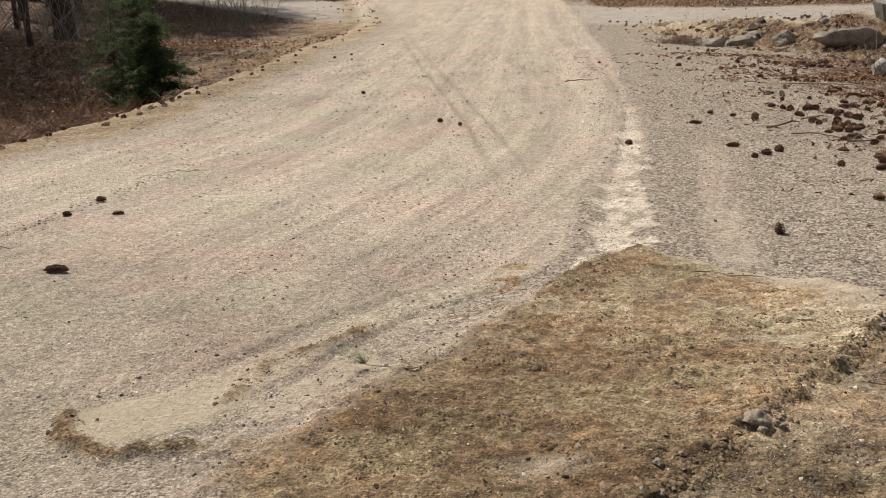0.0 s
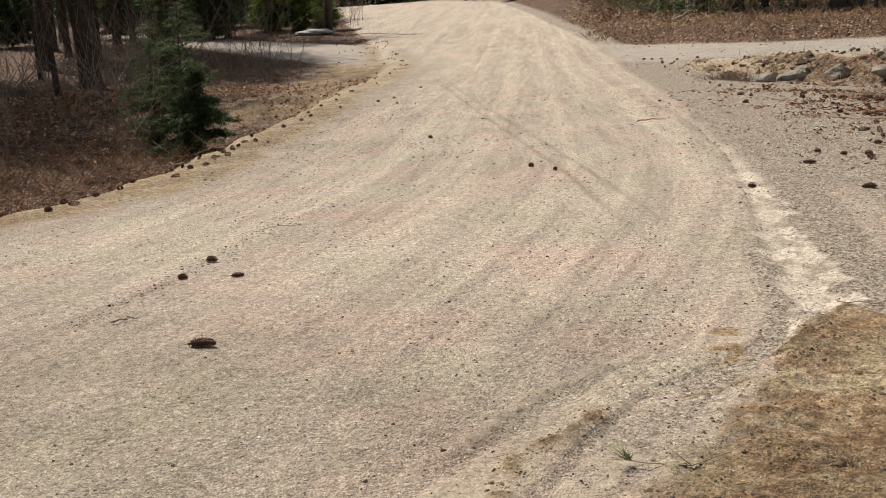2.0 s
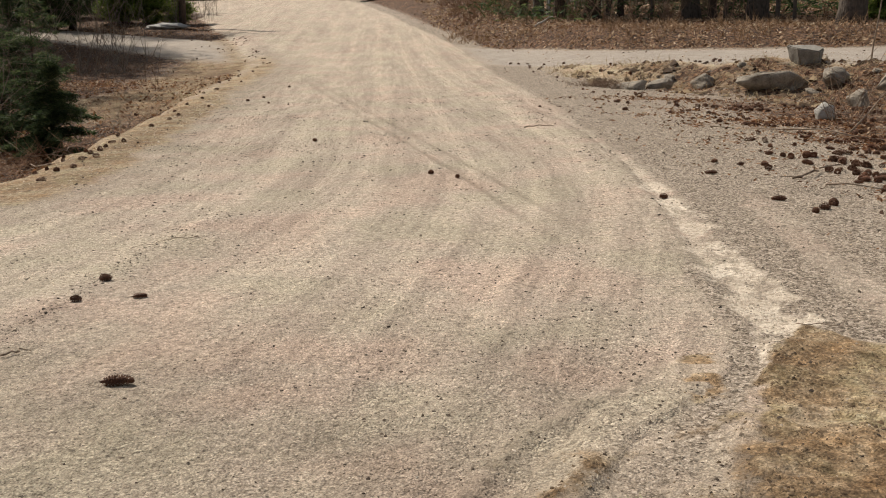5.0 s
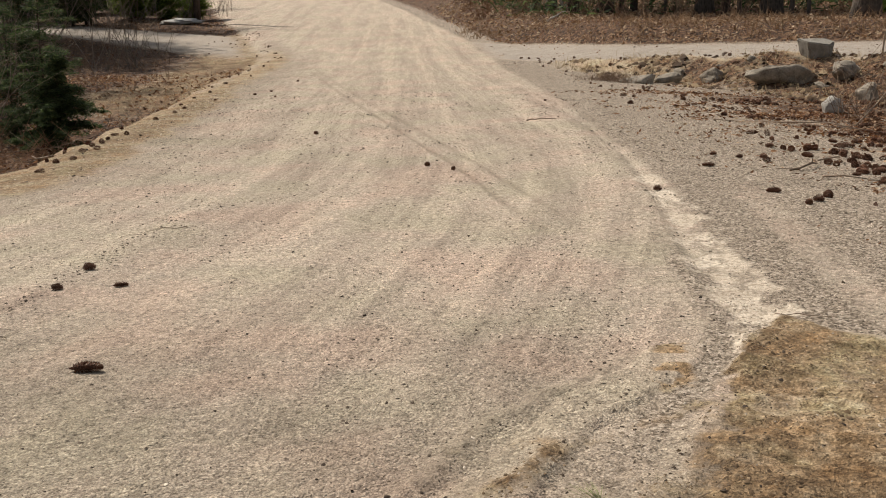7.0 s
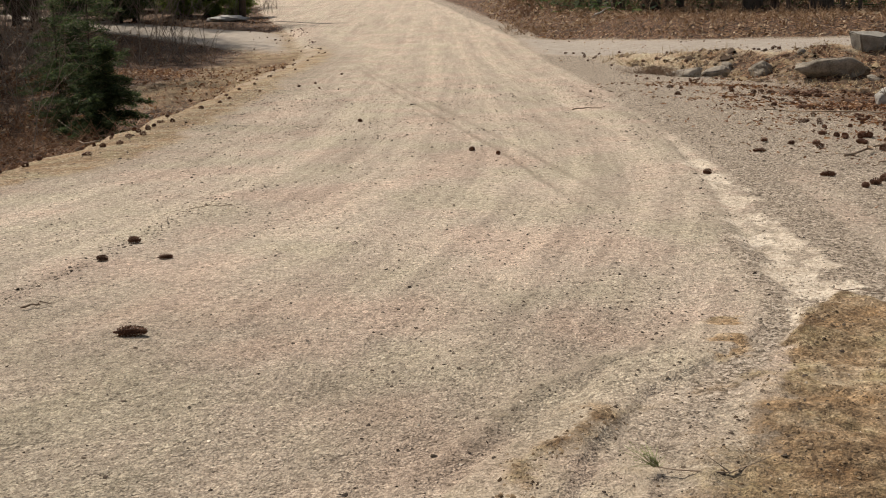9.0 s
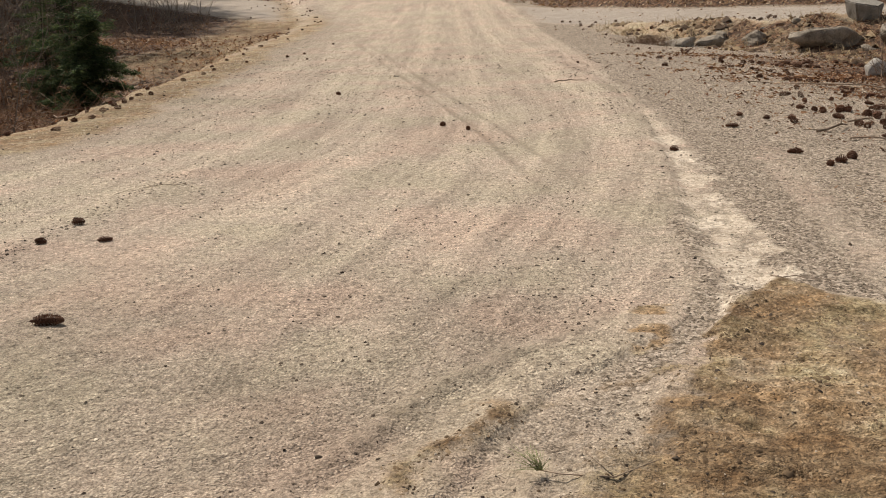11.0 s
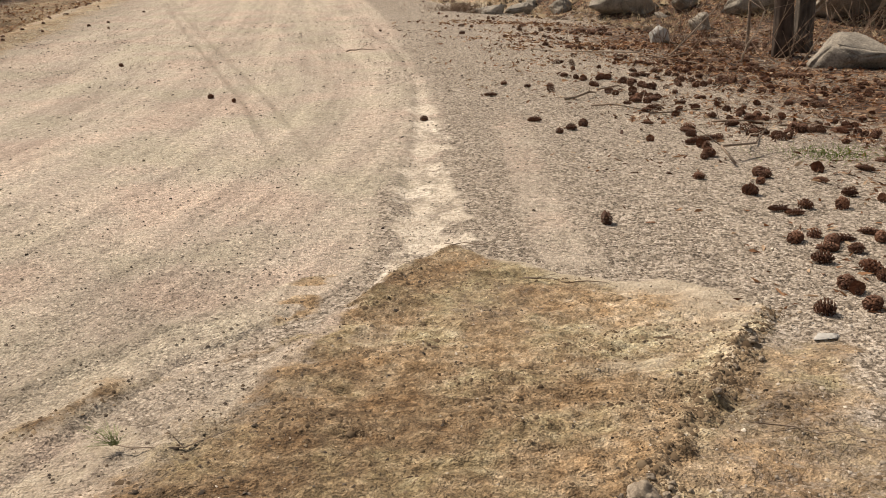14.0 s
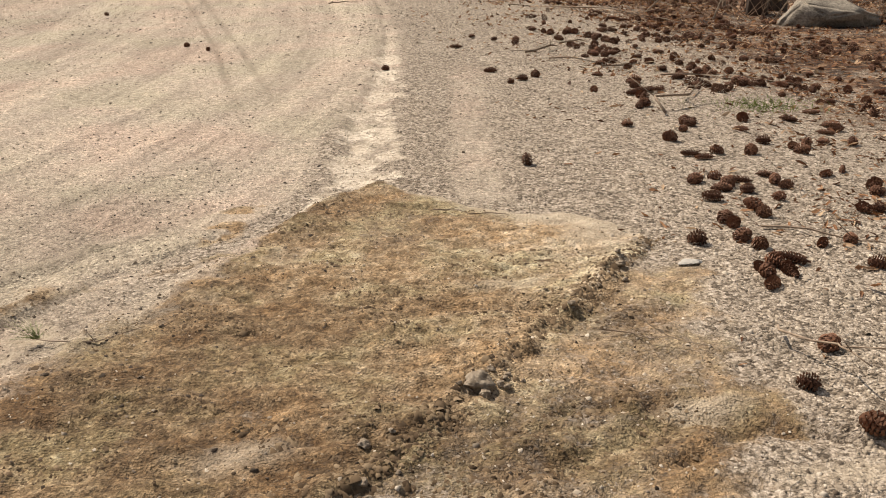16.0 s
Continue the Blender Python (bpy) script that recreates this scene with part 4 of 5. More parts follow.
def all_cones():
    rng = random.Random(11)
    for x, y in VERGE_A + VERGE_B:
        lay_cone(rng, x, y, size=rng.uniform(0.85, 1.15))
    for x, y in HEAPED:
        for _ in range(3 if y > 6 else 2):
            a, b = x + rng.gauss(0, 0.045), y + rng.gauss(0, 0.035)
            if min(math.hypot(a - c, b - d) for c, d in LAID) > 0.055:
                lay_cone(rng, a, b, size=rng.uniform(0.85, 1.2))
    for x, y in ROADSIDE:
        lay_cone(rng, x, y, rng.choice((1, 1, 0)), rng.uniform(0.75, 1.0), None, True)
    lay_cone(rng, -1.98, 5.09, 2, 1.05, -4, True)
    lay_cone(rng, -2.21, 6.48, 3, 0.9, 14, True)
    near, far = [], []
    while len(near) < 175 or len(far) < 190:
        x, y = rng.uniform(2.4, 10), 5.0 + 16 * rng.random()
        if y < 8 and x < 3.7 or y > 17 and x < 3.0:
            continue
        clump = float(vnoise(np.array([x]), np.array([y]), 1.3, 141)[0])
        if rng.random() < min(max((x - 2.4) / 1.6, 0.03), 1) * (0.12 + 1.6 * max(clump - 0.42, 0)):
            (near if y < 13.5 and x < 6.5 else far).append((x, y))
    for x, y in near[:175]:
        lay_cone(rng, x, y, size=rng.uniform(0.75, 1.15))
    for x, y in far[:190]:
        lay_cone(rng, x, y, size=rng.uniform(0.75, 1.15))
    for i in range(85):
        x, y = rng.uniform(3.2, 7.5), rng.uniform(7.5, 18)
        if x < np.interp(y, [7.5, 9, 12, 18], [3.6, 3.2, 3.3, 4.2]):
            continue
        for _ in range(rng.randint(2, 6)):
            lay_cone(rng, x + rng.gauss(0, 0.10), y + rng.gauss(0, 0.07), size=rng.uniform(0.8, 1.2))
    for i in range(110):
        y = 9 + 42 * rng.random() ** 1.2
        x = float(np.interp(y, *LEFT.T)) - abs(rng.gauss(0, 0.45)) * (1 + (y > 18) * 1.8) + 0.2
        lay_cone(rng, x, y, size=rng.uniform(0.8, 1.1))
    for i in range(100):
        x = rng.uniform(3.0, 11)
        lay_cone(rng, x, float(np.interp(x, *NEAR_EDGE.T)) - rng.uniform(-1.0, 3.0), size=rng.uniform(0.85, 1.2))
    join_cones()


# ---- stones ----
def stone(name, x, y, dims, seed, label, material=None, facets=6, turn=0.0, sink=0.2, tilt=(0, 0), category="boulder", rough=0.065, under=0.0):
    """A weathered stone: a broken angular block with worn edges and a pitted skin."""
    rng = random.Random(seed)
    bm = bmesh.new()
    for _ in range(9 + facets):
        v = Vector((rng.gauss(0, 1), rng.gauss(0, 1), rng.gauss(0, 1))).normalized() * rng.uniform(0.85, 1.1)
        bm.verts.new(v)
    out = bmesh.ops.convex_hull(bm, input=bm.verts[:])
    bmesh.ops.delete(bm, geom=[g for g in out["geom_interior"] if isinstance(g, bmesh.types.BMVert)], context="VERTS")
    bmesh.ops.dissolve_limit(bm, angle_limit=radians(14), verts=bm.verts[:], edges=bm.edges[:])
    bmesh.ops.bevel(bm, geom=bm.edges[:], offset=0.13, segments=3, affect="EDGES", clamp_overlap=True)
    bmesh.ops.triangulate(bm, faces=bm.faces[:])
    small = max(dims) < 0.2
    bmesh.ops.subdivide_edges(bm, edges=[e for e in bm.edges if e.calc_length() > 0.25], cuts=2 if small else 3, use_grid_fill=True)
    off = Vector((seed * 3.1, seed * 1.7, 0))
    for v in bm.verts:
        p = v.co
        v.co = p + p.normalized() * rough * (noise.noise(p * 1.6 + off) * 2 + noise.noise(p * 5 + off) * 0.8 + noise.noise(p * 13 + off) * 0.4)
        v.co.y += under * max(0.0, 0.25 - v.co.z)
        v.co = Vector((v.co.x * dims[0] / 2, v.co.y * dims[1] / 2, v.co.z * dims[2] / 2))
    me = bpy.data.meshes.new(name)
    bm.to_mesh(me)
    bm.free()
    me.materials.append(material or M_STONE)
    me.shade_smooth()
    ob = new(name, me)
    ob.matrix_basis = pose(x, y, height(x, y) + dims[2] * (0.5 - sink), tilt[0], tilt[1], turn)
    return tagged(ob, label, category)


def cut_block(x, y):
    """The squarish quarried block at the side road's edge."""
    bm = bmesh.new()
    low = [(-0.27, -0.20), (0.24, -0.22), (0.29, 0.20), (-0.25, 0.22)]
    high = [(-0.42, -0.22), (0.10, -0.34), (0.42, -0.10), (0.36, 0.27), (-0.40, 0.30)]
    a = [bm.verts.new((px, py, -0.06)) for px, py in low]
    b = [bm.verts.new((px, py, pz)) for (px, py), pz in zip(high, (0.50, 0.40, 0.47, 0.52, 0.54))]
    bm.faces.new(list(reversed(a)))
    bm.faces.new(b)
    for q in ((a[0], a[1], b[1], b[0]), (a[1], b[2], b[1]), (a[1], a[2], b[3], b[2]), (a[2], a[3], b[4], b[3]), (a[3], a[0], b[0], b[4])):
        bm.faces.new(q)
    bmesh.ops.recalc_face_normals(bm, faces=bm.faces)
    bmesh.ops.bevel(bm, geom=bm.edges[:], offset=0.03, segments=2, affect="EDGES")
    bmesh.ops.triangulate(bm, faces=bm.faces[:])
    bmesh.ops.subdivide_edges(bm, edges=bm.edges[:], cuts=3, use_grid_fill=True)
    for v in bm.verts:
        v.co += v.co.normalized() * (0.02 * noise.noise(v.co * 6) + 0.008 * noise.noise(v.co * 19))
    me = bpy.data.meshes.new("granite_block")
    bm.to_mesh(me)
    bm.free()
    me.materials.append(M_BLOCK)
    ob = new("granite_block", me)
    ob.matrix_basis = pose(x, y, height(x, y) - 0.12, 4, 0, 12) @ Matrix.Diagonal((0.82, 0.82, 0.76, 1))
    tagged(ob, "pale grey squared granite block beside the side road", "boulder")


def all_stones():
    cut_block(7.64, 20.7)
    stone("boulder", 6.95, 12.2, (1.30, 0.95, 0.64), 3, "weathered grey granite boulder half sunk in leaves", facets=9, turn=-20, sink=0.36, tilt=(0, 4))
    stone("boulder", 9.5, 16.7, (1.65, 1.3, 1.1), 8, "large grey granite boulder with a shaded overhang", facets=9, turn=15, sink=0.22, tilt=(-10, 0), under=0.65)
    stone("boulder", 11.3, 16.9, (1.8, 1.3, 0.8), 12, "low grey granite boulder beside brush", facets=6, turn=40, sink=0.25)
    stone("boulder", 8.35, 18.1, (1.35, 0.8, 0.75), 15, "grey-brown granite boulder in the bank", facets=9, turn=5, sink=0.36, rough=0.08)
    stone("boulder", 9.1, 18.9, (0.75, 0.35, 0.30), 17, "pale tilted granite slab on the bank", M_STONE_PALE, 7, 35, 0.1, (0, -24))
    stone("boulder", 7.15, 17.3, (0.62, 0.5, 0.42), 21, "brown rounded granite boulder in the bank", facets=8, turn=80, sink=0.38, rough=0.08)
    stone("boulder", 6.55, 19.7, (1.35, 0.8, 0.62), 24, "flat grey granite boulder in the bank", facets=8, turn=-12, sink=0.40, rough=0.09)
    stone("boulder", 7.55, 19.2, (1.1, 0.6, 0.45), 26, "brown granite boulder in the bank", facets=8, turn=30, sink=0.42, rough=0.09)
    stone("stone", 5.82, 15.75, (0.38, 0.32, 0.36), 32, "small pale rounded granite stone", M_STONE_PALE, 12, 10, 0.30, category="stone")
    stone("stone", 5.0, 22.0, (0.80, 0.6, 0.58), 33, "grey-blue rounded stone on the verge", facets=5, turn=20, sink=0.42, category="stone")
    stone("stone", 4.36, 21.6, (0.92, 0.55, 0.46), 35, "tan rounded stone on the verge", facets=4, turn=-20, sink=0.42, category="stone")
    stone("stone", 5.75, 21.3, (0.9, 0.6, 0.52), 37, "brown stone on the verge", facets=4, turn=60, sink=0.42, category="stone")
    stone("stone", 8.1, 21.9, (0.4, 0.3, 0.16), 39, "small dark flat stone beside the side road", facets=5, turn=60, sink=0.3, category="stone")
    stone("stone", 2.17, 4.07, (0.13, 0.085, 0.022), 41, "small flat white stone on gravel", M_STONE_PALE, 5, 20, 0.3, category="stone")
    rng = random.Random(4)
    for i in range(8):
        x = rng.uniform(5.0, 11.5)
        y = float(np.interp(x, *NEAR_EDGE.T)) - rng.uniform(1.2, 4.5)
        d = rng.uniform(0.14, 0.40)
        stone("stone", x, y, (d * 1.3, d, d * 0.7), 70 + i, "grey-brown stone set in the leafy bank", None, 5, rng.uniform(0, 360), 0.55, category="stone", rough=0.1)
    for i in range(26):
        y = rng.uniform(2.5, 4.25)
        x = 1.10 + (y - 3.05) * 0.79 + rng.gauss(0, 0.06)
        if i < 11:
            x, y = 1.25 + rng.gauss(0, 0.05), 3.19 + rng.gauss(0, 0.035)
        d = rng.uniform(0.016, 0.040) if i else 0.085
        stone("soil_clod", x, y, (d * 1.2, d, d * 0.75), 50 + i, "grey crumbly clod of dried soil", M_CLOD_GREY, 8, rng.uniform(0, 360), 0.25, category="clod", rough=0.15)


M_CLOD_GREY = mottled("dried_soil", (0.12, 0.085, 0.055), (0.40, 0.33, 0.25), 25, 0.95, 0.6, 0.006, 120)


# ---- trees ----
LEAN = radians(2.0)


def trunk_points(rng, base, h, wander=0.02, lean=(0, 0)):
    pts, x, y = [], 0.0, 0.0
    n = 9
    for i in range(n):
        t = i / (n - 1)
        pts.append((x + (math.tan(LEAN) + lean[0]) * h * t, y + lean[1] * h * t, h * t - (0.35 if i == 0 else 0)))
        x += rng.gauss(0, wander) * h / n
        y += rng.gauss(0, wander) * h / n
    return pts


def needle_cloud(rng, centres, radius, each, size, flat=0.5):
    """Small pointed blades in clumps round the centres."""
    n = len(centres) * each
    c = np.repeat(np.asarray(centres, float), each, 0)
    p = c + rng.normal(0, 1, (n, 3)) * np.array([radius, radius, radius * flat])
    blade = [(-1, 0, 0), (0, 0.16, 0.03), (1, 0, -0.06), (0, -0.16, 0.03)]
    return scattered(rng, blade, [(0, 3, 2, 1)], p, size * rng.uniform(0.6, 1.3, n), 0.5, 0.04)


def tree(name, x, y, r, h, seed, label, material, limbs=10, crown=None, lean=(0, 0), first=0.45, flare=1.35):
    """A tapered trunk with bare limbs and, for evergreens, a ragged crown."""
    rng = random.Random(seed)
    root = tagged(new(name), label, "tree")
    root.matrix_basis = pose(x, y, height(x, y))
    pts = trunk_points(rng, None, h, 0.02, lean)
    radii = [r * (flare if i == 0 else 1.0) * (1 - 0.8 * i / 8) for i in range(9)]
    pts.insert(1, tuple(Vector(pts[0]).lerp(Vector(pts[1]), 0.3)))
    radii.insert(1, r * 1.05)
    bm = bmesh.new()
    tube(bm, pts, radii, 14)
    part("trunk", bm, material, root)
    bm = bmesh.new()
    tips = []
    for i in range(limbs):
        t = first + (1 - first) * (i + rng.random()) / limbs
        k = min(int(t * 9), 8)
        b = Vector(pts[k]).lerp(Vector(pts[k + 1]) if k < 9 else Vector(pts[k]), t * 9 - k)
        a = rng.uniform(0, 2 * math.pi)
        ln = h * (0.30 - 0.20 * t) * rng.uniform(0.6, 1.2)
        d = Vector((math.cos(a), math.sin(a), rng.uniform(-0.05, 0.6)))
        q = [b, b + d * ln * 0.4, b + d * ln * 0.75 + Vector((0, 0, rng.uniform(-0.1, 0.1) * ln)), b + d * ln]
        rr = r * 0.28 * (1.2 - t)
        tube(bm, q, [rr, rr * 0.7, rr * 0.4, rr * 0.12], 5)
        tips += q[1:]
        for _ in range(2):
            e = q[2] + Vector((rng.gauss(0, 1), rng.gauss(0, 1), rng.gauss(0.3, 0.6))) * ln * 0.28
            tube(bm, [q[1].lerp(q[2], rng.random()), e], [rr * 0.35, rr * 0.08], 4)
            tips.append(e)
    tagged(part("branchwork", bm, material, root), kind="stuff")
    if crown:
        g = np.random.default_rng(seed)
        v, f = needle_cloud(g, [tuple(t) for t in tips], crown[0], crown[1], crown[2])
        c = new("crown", flat_mesh("crown", v, f, crown[3]))
        c.parent = root
    return root


def hemlock(x, y, h, width, seed, label, needles, per=26, stem=0.022, low=0.02, blade=0.045, bare=0.0):
    """A young evergreen: a thin stem with drooping tiers of feathery sprays."""
    rng, g = random.Random(seed), np.random.default_rng(seed)
    root = tagged(new("young_evergreen"), label, "tree")
    root.matrix_basis = pose(x, y, height(x, y))
    bm = bmesh.new()
    tube(bm, [(0, 0, -0.1), (0.01, 0, h * 0.5), (h * 0.03, 0, h)], [stem, stem * 0.6, 0.004], 7)
    part("trunk", bm, M_BARK, root)
    bm, at = bmesh.new(), []
    n = int(h * 34)
    for i in range(n):
        t = low + (0.97 - low) * ((i + rng.random()) / n) ** 1.35
        a = rng.uniform(0, 2 * math.pi)
        ln = width * 0.5 * min(1.0, (0.45 + 3 * t)) * (1 - t) ** 0.8 * rng.uniform(0.4, 1.15)
        b = Vector((h * 0.03 * t, 0, h * t))
        e = b + Vector((math.cos(a) * ln, math.sin(a) * ln, rng.uniform(-0.20, 0.12) * ln))
        m = b.lerp(e, 0.5) + Vector((0, 0, 0.08 * ln))
        tube(bm, [b, m, e], [0.006, 0.004, 0.0015], 4)
        sprays = max(3, int(ln / max(0.07, blade * 1.25)))
        for k in range(sprays):
            if rng.random() < bare * t:
                continue
            s = (k + rng.random()) / sprays
            p = b.lerp(m, s * 2) if s < 0.5 else m.lerp(e, s * 2 - 1)
            at.append(tuple(p))
    tagged(part("branchwork", bm, M_TWIG, root), kind="stuff")
    v, f = needle_cloud(g, at, max(0.05, blade * 0.9), per, blade, 0.45)
    c = new("crown", flat_mesh("crown", v, f, needles))
    c.parent = root
    return root


def twiggy(name, spots, seed, label, material, h=(0.5, 1.6), each=7, thick=0.006, category="brush", spread=0.35):
    """Bare stems that fork, for brush and saplings."""
    rng = random.Random(seed)
    bm = bmesh.new()
    for x, y in spots:
        z = height(x, y)
        for _ in range(each):
            hh = rng.uniform(*h)
            b = Vector((x + rng.gauss(0, 0.18), y + rng.gauss(0, 0.18), z - 0.03))
            d = Vector((rng.gauss(0, spread), rng.gauss(0, spread), 1)).normalized()
            m = b + d * hh * 0.55 + Vector((rng.gauss(0, 0.04), rng.gauss(0, 0.04), 0)) * hh
            e = m + (d + Vector((rng.gauss(0, 0.25), rng.gauss(0, 0.25), 0))) * hh * 0.45
            tube(bm, [b, m, e], [thick, thick * 0.75, thick * 0.3], 4)
            for _ in range(2):
                s = b.lerp(m, rng.uniform(0.5, 1))
                tube(bm, [s, s + (d + Vector((rng.gauss(0, 0.7), rng.gauss(0, 0.7), 0))) * hh * 0.3], [thick * 0.5, thick * 0.2], 3)
    me = bpy.data.meshes.new(name)
    bm.to_mesh(me)
    bm.free()
    me.materials.append(material)
    return tagged(new(name, me), label, category, kind="stuff")


def stick(name, a, b, r, seed, label, bend=0.06, material=None, fork=2, category="branch"):
    """A fallen branch from a to b with a couple of side twigs."""
    rng = random.Random(seed)
    bm = bmesh.new()
    a, b = Vector(a), Vector(b)
    ln = (b - a).length
    n = 6
    pts = [a.lerp(b, i / n) + Vector((rng.gauss(0, 1), rng.gauss(0, 1), abs(rng.gauss(0, 0.6)))) * ln * bend * (0 < i < n) for i in range(n + 1)]
    tube(bm, pts, [r * (1 - 0.6 * i / n) for i in range(n + 1)], 6)
    for _ in range(fork):
        k = rng.randint(1, n - 1)
        tube(bm, [pts[k], pts[k] + Vector((rng.gauss(0, 0.25), rng.gauss(0, 0.25), abs(rng.gauss(0, 0.12)))) * ln], [r * 0.5, r * 0.15], 4)
    me = bpy.data.meshes.new(name)
    bm.to_mesh(me)
    bm.free()
    me.materials.append(material or M_TWIG)
    me.shade_smooth()
    return tagged(new(name, me), label, category)


def on(x, y, lift=0.0):
    return (x, y, height(x, y) + lift)


def far_woods():
    """The closed wood that stands round the place."""
    g = np.random.default_rng(17)
    bm = bmesh.new()
    n = 640
    ang = g.uniform(-np.pi, np.pi, n)
    rad = g.uniform(100, 190, n)
    ahead = np.abs(ang) < 0.75
    rad = np.where(ahead, g.uniform(122, 180, n), g.uniform(60, 120, n))
    xs, ys = rad * np.sin(ang), rad * np.cos(ang) + 5
    zs = lie(xs, ys)[0]
    centres = []
    for x, y, z, big in zip(xs, ys, zs, g.uniform(0.8, 1.3, n)):
        h = 17 * big
        tube(bm, [(x, y, z - 0.3), (x + h * 0.02, y, z + h)], [0.24 * big, 0.05], 6)
        k = g.integers(10, 16)
        t = g.uniform(0.12, 1, k)
        a = g.uniform(0, 2 * np.pi, k)
        w = 2.8 * (1.05 - t)
        centres += list(zip(x + np.cos(a) * w, y + np.sin(a) * w, z + t * h))
    me = bpy.data.meshes.new("far_trunks")
    bm.to_mesh(me)
    bm.free()
    me.materials.append(M_BARK)
    tagged(new("far_trunks", me), "dark trunks of the surrounding pine wood", "trees", kind="stuff")
    v, f = needle_cloud(g, centres, 1.1, 14, 0.95, 0.7)
    tagged(new("far_foliage", flat_mesh("far_foliage", v, f, M_NEEDLE)), "dark green needles of the surrounding pine wood", "trees", kind="stuff")
    # low growth under the far trees
    m = 6000
    ang = g.uniform(-0.85, 0.6, m)
    rad = g.uniform(100, 150, m)
    x, y = rad * np.sin(ang), rad * np.cos(ang) + 5
    k = (x < np.interp(y, *LEFT.T) - 2) | (x > np.interp(y, *RIGHT.T) + 3)
    x, y = x[k], y[k]
    z = lie(x, y)[0] + g.uniform(0.2, 7.5, len(x))
    x2, y2 = g.uniform(-48, 6, 5200), g.uniform(112, 136, 5200)
    k2 = (x2 < np.interp(y2, *LEFT.T) - 1.5) | (x2 > np.interp(y2, *RIGHT.T) + 2) | (y2 > 128)
    x, y = np.concatenate([x, x2[k2]]), np.concatenate([y, y2[k2]])
    z = np.concatenate([z, lie(x2[k2], y2[k2])[0] + g.uniform(0, 8, k2.sum())])
    v, f = needle_cloud(g, list(zip(x, y, z)), 0.9, 12, 0.92, 0.8)
    tagged(new("far_undergrowth", flat_mesh("far_undergrowth", v, f, M_NEEDLE)), "dark green undergrowth below the far pines", "bushes", kind="stuff")


def all_trees():
    pine_l, oak_l = "tall pine with dark furrowed bark on the leafy bank", "grey-barked bare tree on the leafy bank"
    bank = [(6.34, 50.9, 0.24), (6.7, 48.5, 0.25), (7.35, 46.6, 0.28), (8.75, 46.2, 0.36), (9.5, 46.3, 0.13), (9.95, 45.9, 0.16), (10.5, 42.7, 0.06),
            (11.8, 41.4, 0.36), (12.3, 40.5, 0.17), (12.6, 39.8, 0.07), (13.55, 39.0, 0.40), (13.9, 37.9, 0.09), (14.1, 36.8, 0.07), (13.9, 32.0, 0.42), (2.3, 80, 0.42)]
    for i, (x, y, r) in enumerate(bank):
        slim = r < 0.15
        tree("tree", x, y, r, 7 + 26 * r, 100 + i, oak_l if i % 3 == 1 or slim else pine_l, M_BARK_GREY if i % 3 == 1 or slim else M_BARK,
             limbs=6 if slim else 15, lean=(-0.10, 0) if i == 7 else (0, 0), first=0.5,
             crown=None if slim else (0.9, 34, 0.34, M_NEEDLE))
    left = [(-15.2, 34.0, 0.36, (-0.10, 0)), (-14.8, 30.6, 0.10, (-0.1, 0)), (-25.5, 61.5, 0.26, (0, 0)), (-25.9, 69, 0.33, (0, 0)), (-21.6, 43.8, 0.22, (0.02, 0)),
            (-19.5, 39, 0.10, (0, 0)), (-28, 58, 0.3, (0, 0)), (-31, 66, 0.25, (0, 0)), (-34, 52, 0.3, (0, 0)), (-29, 80, 0.3, (0, 0)), (-21, 84, 0.3, (0, 0))]
    for i, (x, y, r, ln) in enumerate(left):
        tree("tree", x, y, r, 8 + 20 * r, 200 + i, "dark-barked tree among brush at the ditch" if y < 45 else "dark pine in the wood beyond the side road", M_BARK, limbs=9, lean=ln,
             first=0.4, crown=(0.8, 18, 0.30, M_NEEDLE))
    tree("tree", 6.62, 13.35, 0.125, 12, 301, "slender pine with dark bark beside boulders", M_BARK, 9, (0.7, 16, 0.2, M_NEEDLE), (-0.045, 0), 0.6)
    tree("tree", 7.00, 13.62, 0.125, 12, 302, "slender grey-brown pine beside boulders", M_BARK_GREY, 9, (0.7, 16, 0.2, M_NEEDLE), (-0.04, 0), 0.6)
    tree("sapling", 6.5, 14.2, 0.025, 3.2, 303, "thin bare sapling beside the slender pines", M_TWIG, 6, None, (-0.03, 0), 0.35)
    tree("sapling", 8.75, 20.3, 0.018, 2.6, 304, "thin pale leaning stem on the bank", M_TWIG, 3, None, (0.1, 0), 0.6)
    # pines added left of the view so that their crowns shade the ditch
    for i, (x, y) in enumerate([(-16.8, 27.5), (-19, 32), (-20, 36), (-24, 30), (-19, 24), (-23, 40), (-27, 36), (-13.6, 23.5), (-13.5, 16), (-14.8, 20.5)]):
        tree("tree", x, y, 0.17, 12 if i < 7 else 10.5, 260 + i, "slim dark pine added left of view to shade the ditch", M_BARK, 16 if i < 7 else 11, (0.9, 22 if i < 7 else 6, 0.32, M_NEEDLE), (0, 0), 0.36)
    for i, (x, y, h) in enumerate([(-19.6, 52.4, 15), (-22.4, 56.2, 16), (-24.5, 52.5, 15), (-21.2, 48.6, 14), (-26.5, 60.0, 16), (-17.4, 48.4, 13), (-16.5, 43.6, 13), (-18.8, 62.6, 15)]):
        tree("tree", x, y, 0.19, h, 280 + i, "slim dark pine in the wood before the side road", M_BARK, 16, (1.0, 32, 0.36, M_NEEDLE), (0, 0), 0.34)
    hemlock(-6.5, 18.7, 1.75, 2.3, 403, "low dense dark green hemlock beside the ditch", M_NEEDLE, 40, blade=0.055)
    hemlock(-6.95, 19.4, 3.4, 2.5, 401, "thin dark green young hemlock above the ditch brush", M_NEEDLE, 26, blade=0.05, bare=1.1)
